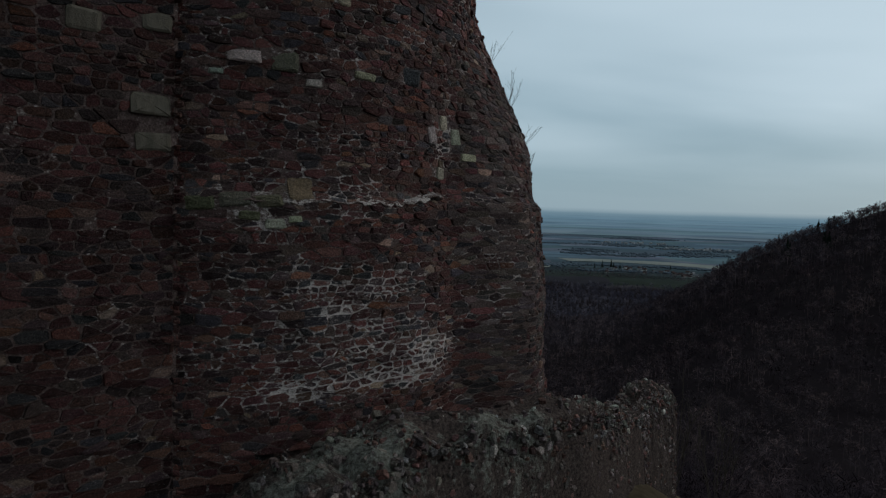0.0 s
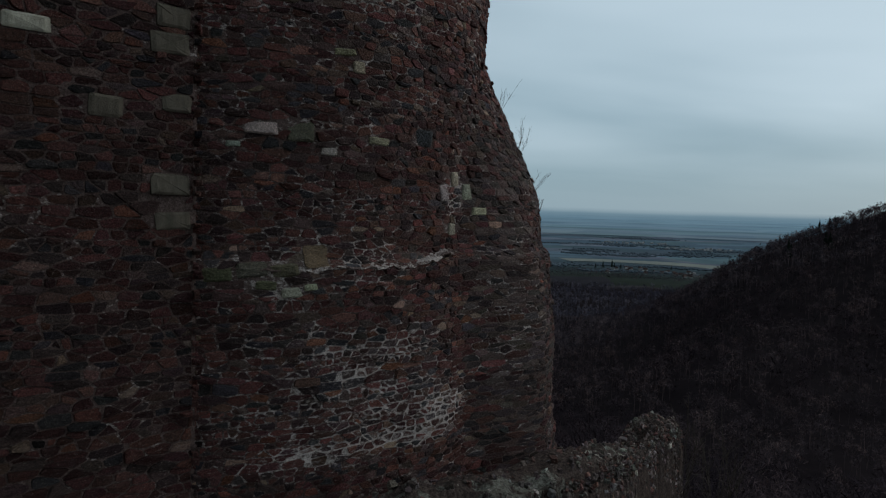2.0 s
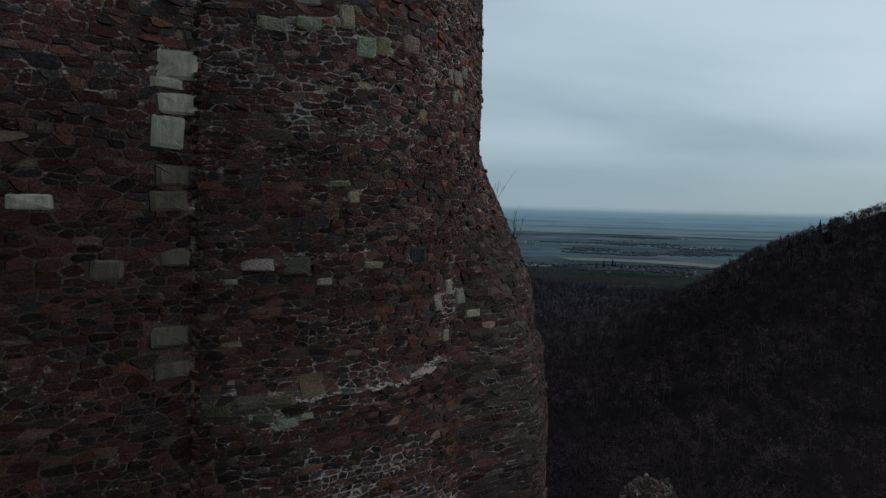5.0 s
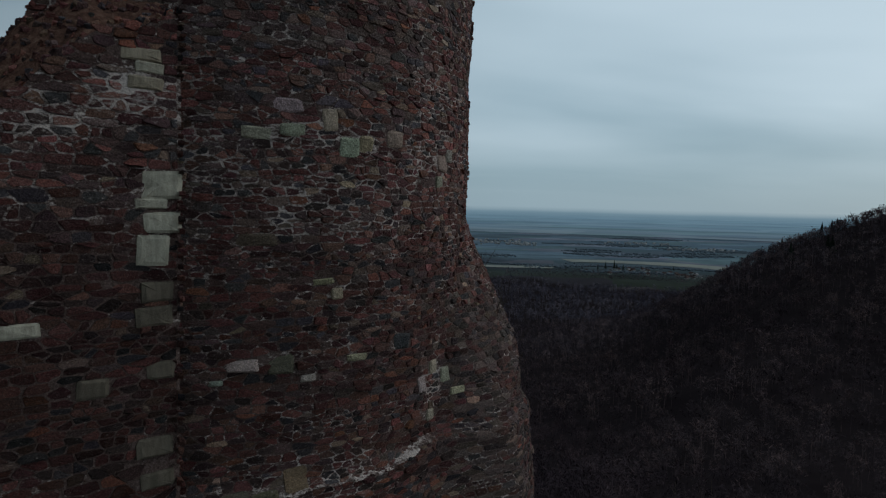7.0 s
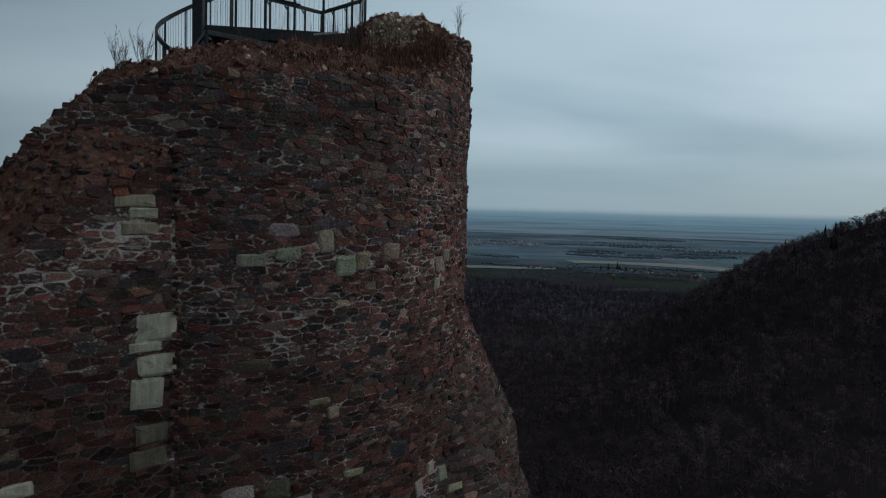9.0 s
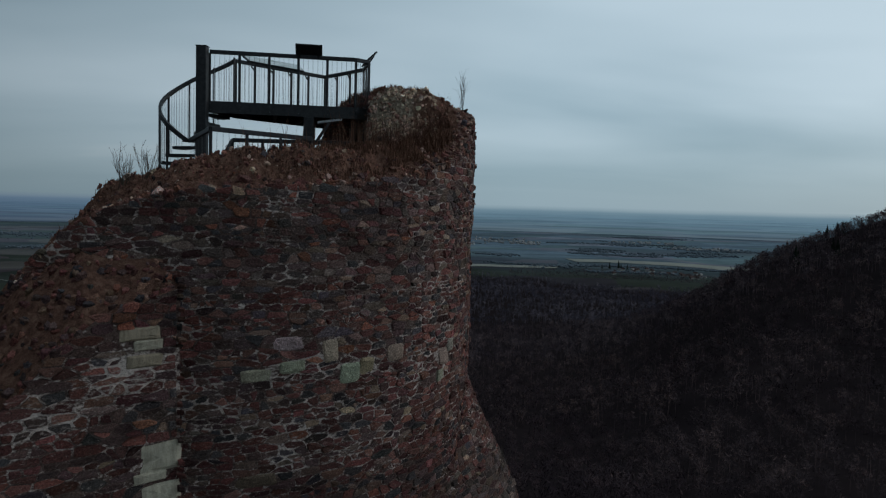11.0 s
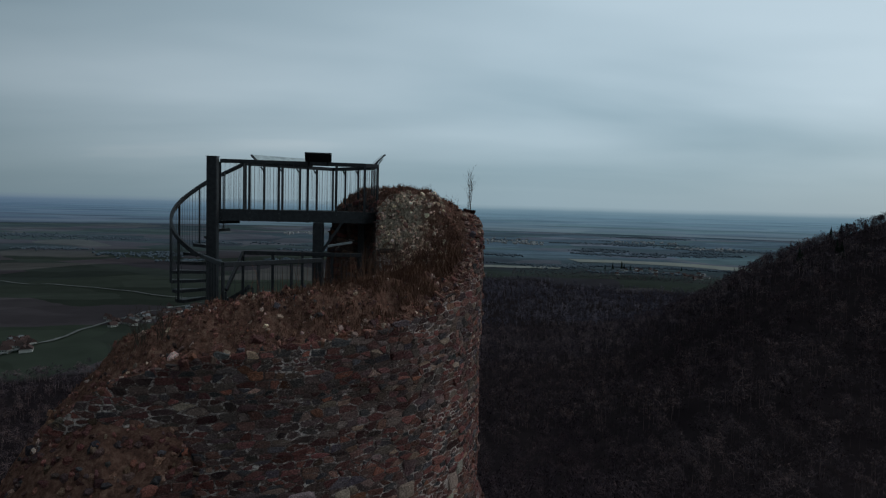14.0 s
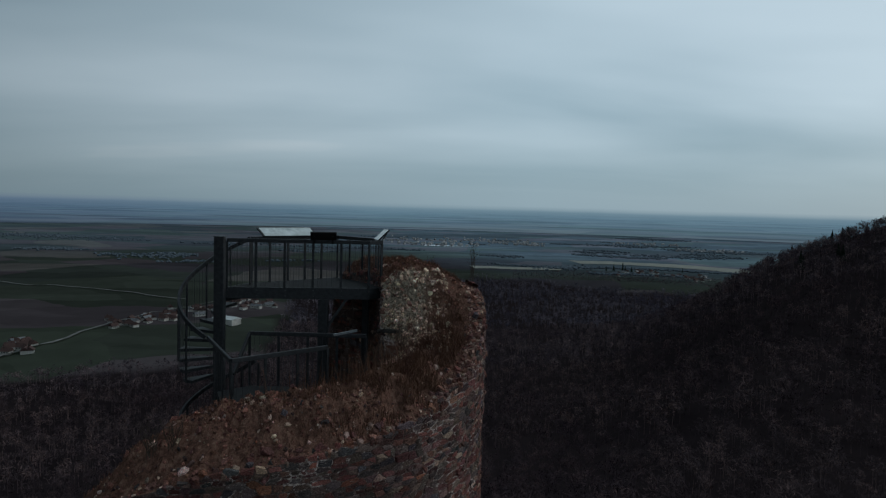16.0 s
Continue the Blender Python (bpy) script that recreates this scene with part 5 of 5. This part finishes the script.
def wood(name, label, sites, material, twigs=15, fine=1.0, reach=1.0):
    """Many bare trees as one mesh: a tapered leaning trunk and a ragged crown of fine sprays each."""
    q = np.array(sites)
    n = len(q)
    x, y, z, h = (q[:, k:k + 1] for k in range(4))
    t = 0.012 * h * fine
    lx, ly = rng.normal(0, 0.03, (n, 1)) * h, rng.normal(0, 0.03, (n, 1)) * h
    one = lambda *p: np.stack(np.broadcast_arrays(*p), -1)
    trunk = np.concatenate([one(x - t, y, z - 1), one(x + t, y - t, z - 1), one(x + t, y + t, z - 1), one(x + lx, y + ly, z + h * 0.85)], 1)
    shape = (n, twigs)
    w = h * rng.uniform(0.24, 0.36, (n, 1))
    # sprays gather in a few boughs, so that the crown has lobes and gaps
    bough = rng.integers(0, 5, shape)
    turn = rng.random((n, 5)) * 6.283
    lift = rng.uniform(-0.9, 0.9, (n, 5))
    a = np.take_along_axis(turn, bough, 1) + rng.normal(0, 0.55, shape)
    b = np.clip(np.take_along_axis(lift, bough, 1) + rng.normal(0, 0.34, shape), -1, 1)
    d = np.sqrt(rng.random(shape))
    o = w * d * np.sqrt(1 - 0.75 * b * b)
    ex, ey, ez = x + lx + o * np.cos(a), y + ly + o * np.sin(a), z + h * (0.66 + 0.30 * b * (1 - 0.35 * d))
    l = h * rng.uniform(0.05, 0.13, shape) * fine ** 0.5 * reach
    s = h * rng.uniform(0.010, 0.024, shape) * fine
    head, tilt = a + rng.normal(0, 0.9, shape), rng.uniform(-0.5, 1.3, shape)
    ux, uy, uz = np.cos(head) * np.cos(tilt) * l, np.sin(head) * np.cos(tilt) * l, np.sin(tilt) * l
    side = rng.random(shape) * 6.283
    sx, sy = np.cos(side) * s, np.sin(side) * s
    spray = np.stack([one(ex - ux, ey - uy, ez - uz), one(ex - sx, ey - sy, ez + s * 0.4), one(ex + ux, ey + uy, ez + uz), one(ex + sx, ey + sy, ez - s * 0.4)], 2)
    verts = np.concatenate([trunk.reshape(-1, 3), spray.reshape(-1, 3)])
    i = 4 * np.arange(n)[:, None, None] + np.array([[0, 1, 3], [1, 2, 3], [2, 0, 3]])
    j = 4 * n + 4 * np.arange(n * twigs)[:, None, None] + np.array([[0, 1, 2], [0, 2, 3]])
    return tagged(mesh_fast(name, verts, np.concatenate([i.reshape(-1, 3), j.reshape(-1, 3)]), material), label, "woodland", kind="stuff")


def scatter(r0, r1, az0, az1, spacing, size, accept=0.5):
    out = []
    count = int((r1 * r1 - r0 * r0) * radians(az1 - az0) / 2 / spacing ** 2)
    for _ in range(count):
        r = math.sqrt(rng.uniform(r0 * r0, r1 * r1))
        a = radians(rng.uniform(az0, az1))
        x, y = CX + r * math.sin(a), CY + r * math.cos(a)
        if woods_at(x, y) < accept:
            continue
        out.append((x, y, land_z(x, y), rng.uniform(*size) * (1 + 0.25 * fbm(x / 90, y / 90, 3.0))))
    return out


wood("woods_close", "bare leafless trees below the castle", scatter(28, 120, -62, 62, 6.0, (6, 10)), BARK, twigs=300, fine=0.22)
wood("woods_near", "bare leafless trees on the castle slope", scatter(120, 300, -60, 62, 6.5, (8, 13)), BARK, twigs=92, fine=0.55)
wood("woods_middle", "dark leafless beech wood on the hillside", scatter(300, 560, -46, 48, 7.4, (9, 15)), BARK, twigs=40, fine=0.95)
wood("woods_upper", "dark leafless wood on the upper hillside", scatter(560, 900, -40, 48, 8.2, (9, 14)), HAZED_SLOPE, twigs=34, fine=1.1)
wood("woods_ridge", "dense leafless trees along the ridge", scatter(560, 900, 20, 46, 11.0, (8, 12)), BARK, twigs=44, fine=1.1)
wood("woods_far", "dark leafless wood in the valley", scatter(900, 1800, -36, 42, 11.0, (9, 14)), HAZED_VALE, twigs=20, fine=1.6)
# unseen trees added behind, to cut the light on the lower walls
wood("unseen_woods_behind", "bare trees added on the unseen slope behind", scatter(30, 200, 62, 298, 9.0, (9, 15)), BARK, twigs=26, fine=1.3)
ridge = [q for q in scatter(600, 860, 26, 34, 34.0, (11, 15)) if rng.random() < 0.35]
conifers("conifers_on_ridge", "dark spruces among the bare trees of the ridge", ridge, NEEDLE)

# belts of trees and copses on the plain: low crowns that run together
def copse(name, label, sites, material):
    v, f = [], []
    for x, y, z, h in sites:
        n = len(v)
        w = h * rng.uniform(0.7, 1.3)
        for up_, r in ((-0.1, 0.7), (0.45, 1.0), (0.8, 0.62)):
            for k in range(6):
                a = 1.047 * k + rng.uniform(-0.35, 0.35)
                q = w * r * rng.uniform(0.7, 1.2)
                v.append((x + q * math.cos(a), y + q * math.sin(a), z + h * (up_ + rng.uniform(-0.09, 0.09))))
        v.append((x + rng.normal(0, w * 0.2), y, z + h * rng.uniform(0.9, 1.12)))
        for r in (0, 6):
            f += [(n + r + k, n + r + (k + 1) % 6, n + r + 6 + (k + 1) % 6, n + r + 6 + k) for k in range(6)]
        f += [(n + 12 + k, n + 12 + (k + 1) % 6, n + 18) for k in range(6)]
    return tagged(mesh_object(name, v, f, material), label, "woodland", kind="stuff")


def stand(sites, x0, y0, x1, y1, count, wide, low, high):
    for _ in range(count):
        t = rng.random()
        x = x0 + (x1 - x0) * t + rng.normal(0, wide * 0.5)
        y = y0 + (y1 - y0) * t + rng.normal(0, wide * (0.4 + 0.6 * math.sin(3.14 * t)))
        sites.append((x, y, land_z(x, y), rng.uniform(low, high)))


belts = []
for k in range(22):
    d, az = rng.uniform(1950, 3700), radians(rng.uniform(-36, 27))
    long, turn, wide = rng.lognormal(5.2, 0.6), rng.normal(-0.08, 0.22), rng.uniform(8, 55)
    x, y = d * math.sin(az), d * math.cos(az)
    dx, dy = math.cos(turn) * long / 2, math.sin(turn) * long / 2
    stand(belts, x - dx, y - dy, x + dx, y + dy, int(long * (0.14 + wide * 0.011)), wide, 3.0, 6.5)
for x0, y0, x1, y1, n, wide in ((180, 1990, 900, 1880, 420, 14), (860, 1750, 1300, 1700, 420, 45), (420, 1760, 640, 1740, 140, 16), (-1900, 2900, -1150, 2700, 520, 80),
                                (600, 3350, 1250, 3250, 420, 40), (1090, 3080, 1480, 2900, 520, 60), (1170, 4150, 1500, 4000, 420, 70), (180, 2340, 290, 2330, 160, 30), (540, 2500, 830, 2420, 260, 22)):
    stand(belts, x0, y0, x1, y1, n, wide, 3.0, 6.0)
copse("field_tree_belts", "dark belts of trees and copses between the fields", belts, HAZED_HEDGE)


# ---------------------------------------------------------------- roads, water and villages
def ribbon(name, label, points, width, material, category):
    v, f = [], []
    fine = []
    for p, q in zip(points, points[1:]):
        n = max(2, int(math.dist(p, q) / 25))
        fine += [(p[0] + (q[0] - p[0]) * i / n, p[1] + (q[1] - p[1]) * i / n) for i in range(n)]
    fine.append(points[-1])
    for i, (x, y) in enumerate(fine):
        ax, ay = fine[max(0, i - 1)]
        bx, by = fine[min(len(fine) - 1, i + 1)]
        l = math.hypot(bx - ax, by - ay)
        sx, sy = -(by - ay) / l * width / 2, (bx - ax) / l * width / 2
        for k in (-1, 1):
            v.append((x + sx * k, y + sy * k, land_z(x + sx * k, y + sy * k) + 1.6))
    f = [(2 * i, 2 * i + 1, 2 * i + 3, 2 * i + 2) for i in range(len(fine) - 1)]
    return tagged(mesh_object(name, v, f, material), label, category, kind="structure")


def seen_from_top(px, py, z=-146.0):
    """A place on the plain, from an azimuth (degrees) and a dip (metres down in a metre) at the lookout."""
    d = (15.2 - z) / py
    return d * math.sin(radians(px)), d * math.cos(radians(px))


def site(az, dip):
    x, y = seen_from_top(az, dip)
    for _ in range(6):
        d = (15.2 - land_z(x, y)) / dip
        x, y = d * math.sin(radians(az)), d * math.cos(radians(az))
    return x, y


def gable_house(label, long, wide, eave, pitch, roof, group, category="house"):
    """Walls, a pitched roof with eaves, a chimney, and windows along both long sides."""
    root = thing("house", label, category, group)
    bm = bmesh.new()
    bmesh.ops.create_cube(bm, size=1.0, matrix=Matrix.Translation((0, 0, eave / 2 - 1)) @ Matrix.Diagonal((long, wide, eave + 2, 1)))
    wall = part("wall", bm, PLASTER, root)
    h = wide / 2 * pitch
    bm = bmesh.new()
    lx, wy = long / 2 + 0.5, wide / 2 + 0.5
    pts = [(-lx, -wy, eave - 0.3), (-lx, wy, eave - 0.3), (-lx, 0, eave + h), (lx, -wy, eave - 0.3), (lx, wy, eave - 0.3), (lx, 0, eave + h)]
    q = [bm.verts.new(p) for p in pts]
    for face in ((0, 1, 2), (5, 4, 3), (0, 2, 5, 3), (2, 1, 4, 5), (1, 0, 3, 4)):
        bm.faces.new([q[i] for i in face])
    bmesh.ops.recalc_face_normals(bm, faces=bm.faces)
    top_ = part("roof", bm, roof, root)
    bm = bmesh.new()
    bmesh.ops.create_cube(bm, size=1.0, matrix=Matrix.Translation((long * 0.2, wide * 0.1, eave + h * 0.95)) @ Matrix.Diagonal((0.8, 0.8, 1.8, 1)))
    part("chimney", bm, ROOF_RED, top_)
    for k in range(3):
        for s in (-1, 1):
            bm = bmesh.new()
            bmesh.ops.create_cube(bm, size=1.0, matrix=Matrix.Translation((long * (k - 1) * 0.28, s * (wide / 2 + 0.02), eave * 0.55)) @ Matrix.Diagonal((1.3, 0.12, 1.4, 1)))
            part("window", bm, GLASS_DARK, root)
    return root


HOUSES = (gable_house("pale plastered village house with a red tiled roof", 9.5, 7.5, 3.2, 0.9, ROOF_RED, "village houses"),
          gable_house("pale village house with a steep red roof", 8.5, 7.0, 3.5, 1.05, ROOF_RED, "village houses"),
          gable_house("long pale farm building with a grey roof", 15, 8.0, 3.4, 0.6, ROOF_GREY, "village houses"))
used = [False, False, False]


def settle(az, dip):
    k = int(rng.choice(3, p=(0.5, 0.3, 0.2)))
    x, y = site(az, dip)
    m = pose(x, y, land_z(x, y), 0, 0, rng.uniform(0, 180))
    if used[k]:
        copy_thing(HOUSES[k], m)
    else:
        HOUSES[k].matrix_basis = m
        used[k] = True


# the village beside the wood, and the one at the foot of the hill with its lane
for i in range(34):
    az = rng.uniform(15.5, 22.5)
    settle(az, 0.0885 + 0.00025 * (az - 19) + rng.normal(0, 0.0026))
spires = []
for az, dip, h in ((15.2, 0.0855, 20), (15.9, 0.085, 24), (16.1, 0.0858, 17), (16.6, 0.0852, 15), (14.6, 0.0862, 14), (20.5, 0.083, 13)):
    x, y = site(az, dip)
    spires.append((x, y, land_z(x, y), h))
edges = []
for k in range(1750):
    az, dip = rng.uniform(7, 26), rng.uniform(0.0885, 0.101) if k < 1500 else rng.uniform(0.079, 0.0845)
    if az < 11.5 and dip < 0.0905 or k >= 1500 and az < 12:
        continue
    x, y = site(az, dip)
    edges.append((x, y, land_z(x, y) - 1, rng.uniform(4.5, 7.5) if k < 1500 else rng.uniform(4, 6.5)))
wood("village_trees", "dark trees round the village gardens", edges, HAZED_SLOPE, twigs=22, fine=1.9)
conifers("village_conifers", "dark spruces between the village houses", spires, NEEDLE)
for i in range(46):
    az = rng.uniform(-25.5, -16)
    settle(az, 0.150 + 0.0022 * (-16 - az) + rng.normal(0, 0.004))
for i in range(16):
    settle(rng.uniform(-32.5, -30.0), 0.193 + rng.normal(0, 0.004))
for i in range(22):
    settle(rng.uniform(-16.5, -12.5), 0.146 + rng.normal(0, 0.005))

barn = thing("barn", "large white metal barn at the village edge", "barn")
bm = bmesh.new()
bmesh.ops.create_cube(bm, size=1.0, matrix=Matrix.Translation((0, 0, 2)) @ Matrix.Diagonal((34, 17, 8, 1)))
part("wall", bm, PLASTER, barn)
bm = bmesh.new()
q = [bm.verts.new(p) for p in ((-18, -9.5, 5.8), (-18, 9.5, 5.8), (-18, 0, 9.2), (18, -9.5, 5.8), (18, 9.5, 5.8), (18, 0, 9.2))]
for face in ((0, 1, 2), (5, 4, 3), (0, 2, 5, 3), (2, 1, 4, 5), (1, 0, 3, 4)):
    bm.faces.new([q[i] for i in face])
bmesh.ops.recalc_face_normals(bm, faces=bm.faces)
part("roof", bm, plain("pale_sheet_roof", (0.5, 0.52, 0.5), (0.66, 0.68, 0.66), 0.1, 0.6), barn, "pale sheet metal roof")
bx, by = site(-16.5, 0.172)
barn.matrix_basis = pose(bx, by, land_z(bx, by), 0, 0, -28)

# towns far out on the plain, too small to tell houses apart
v, f = [], []
for az0, az1, dip, spread, n in ((-4, 9, 0.050, 0.0022, 100), (-3, 4, 0.056, 0.0012, 50), (7, 9.5, 0.053, 0.001, 40), (20, 25, 0.052, 0.001, 50), (-12, -9, 0.046, 0.001, 30), (15, 20, 0.046, 0.0008, 40)):
    for _ in range(n):
        x, y = site(rng.uniform(az0, az1), max(0.044, dip + rng.normal(0, spread)))
        z, a = land_z(x, y), rng.random() * 3.14
        l, w, h = rng.uniform(7, 15), rng.uniform(6, 9), rng.uniform(3.5, 6)
        k = len(v)
        for sx, sy in ((-1, -1), (1, -1), (1, 1), (-1, 1)):
            px, py = sx * l / 2, sy * w / 2
            v += [(x + px * math.cos(a) - py * math.sin(a), y + px * math.sin(a) + py * math.cos(a), zz) for zz in (z - 1, z + h)]
        r0 = (x - l / 2 * math.cos(a), y - l / 2 * math.sin(a), z + h + 3)
        r1 = (x + l / 2 * math.cos(a), y + l / 2 * math.sin(a), z + h + 3)
        v += [r0, r1]
        f += [(k, k + 2, k + 3, k + 1), (k + 2, k + 4, k + 5, k + 3), (k + 4, k + 6, k + 7, k + 5), (k + 6, k, k + 1, k + 7),
              (k + 1, k + 3, k + 9, k + 8), (k + 5, k + 7, k + 8, k + 9), (k + 3, k + 5, k + 9), (k + 7, k + 1, k + 8)]
tagged(mesh_object("far_town", v, f, plain("far_houses", (0.14, 0.135, 0.135), (0.50, 0.49, 0.48), 0.03, 0.95)), "scattered pale houses of distant towns", "town", kind="stuff")

lane = [site(a, d) for a, d in ((-36, 0.213), (-31, 0.1985), (-27, 0.178), (-23, 0.160), (-20.5, 0.152), (-17, 0.141))]
ribbon("road_lane", "pale lane along the village", lane, 3.6, ROADWAY, "road")
ribbon("road_track", "pale field road curving over the plain", [site(a, d) for a, d in ((-37, 0.103), (-33, 0.106), (-28, 0.117), (-25, 0.124), (-22.5, 0.1315), (-19.5, 0.139))], 4.2, ROADWAY, "road")
ribbon("pale_field_strip", "pale stubble strip at the edge of the wood", [site(a, d) for a, d in ((3.5, 0.0885), (6, 0.0885), (9, 0.0875), (11, 0.0865))], 70.0, plain("stubble", (0.155, 0.155, 0.125), (0.235, 0.225, 0.185), 0.02), "field")
ribbon("pale_field_rise", "pale stubble rise behind the village", [site(a, d) for a, d in ((12, 0.0755), (15, 0.0745), (19, 0.0745), (23, 0.0755), (27, 0.077))], 130.0, plain("stubble_rise", (0.145, 0.150, 0.122), (0.21, 0.21, 0.17), 0.02), "field")
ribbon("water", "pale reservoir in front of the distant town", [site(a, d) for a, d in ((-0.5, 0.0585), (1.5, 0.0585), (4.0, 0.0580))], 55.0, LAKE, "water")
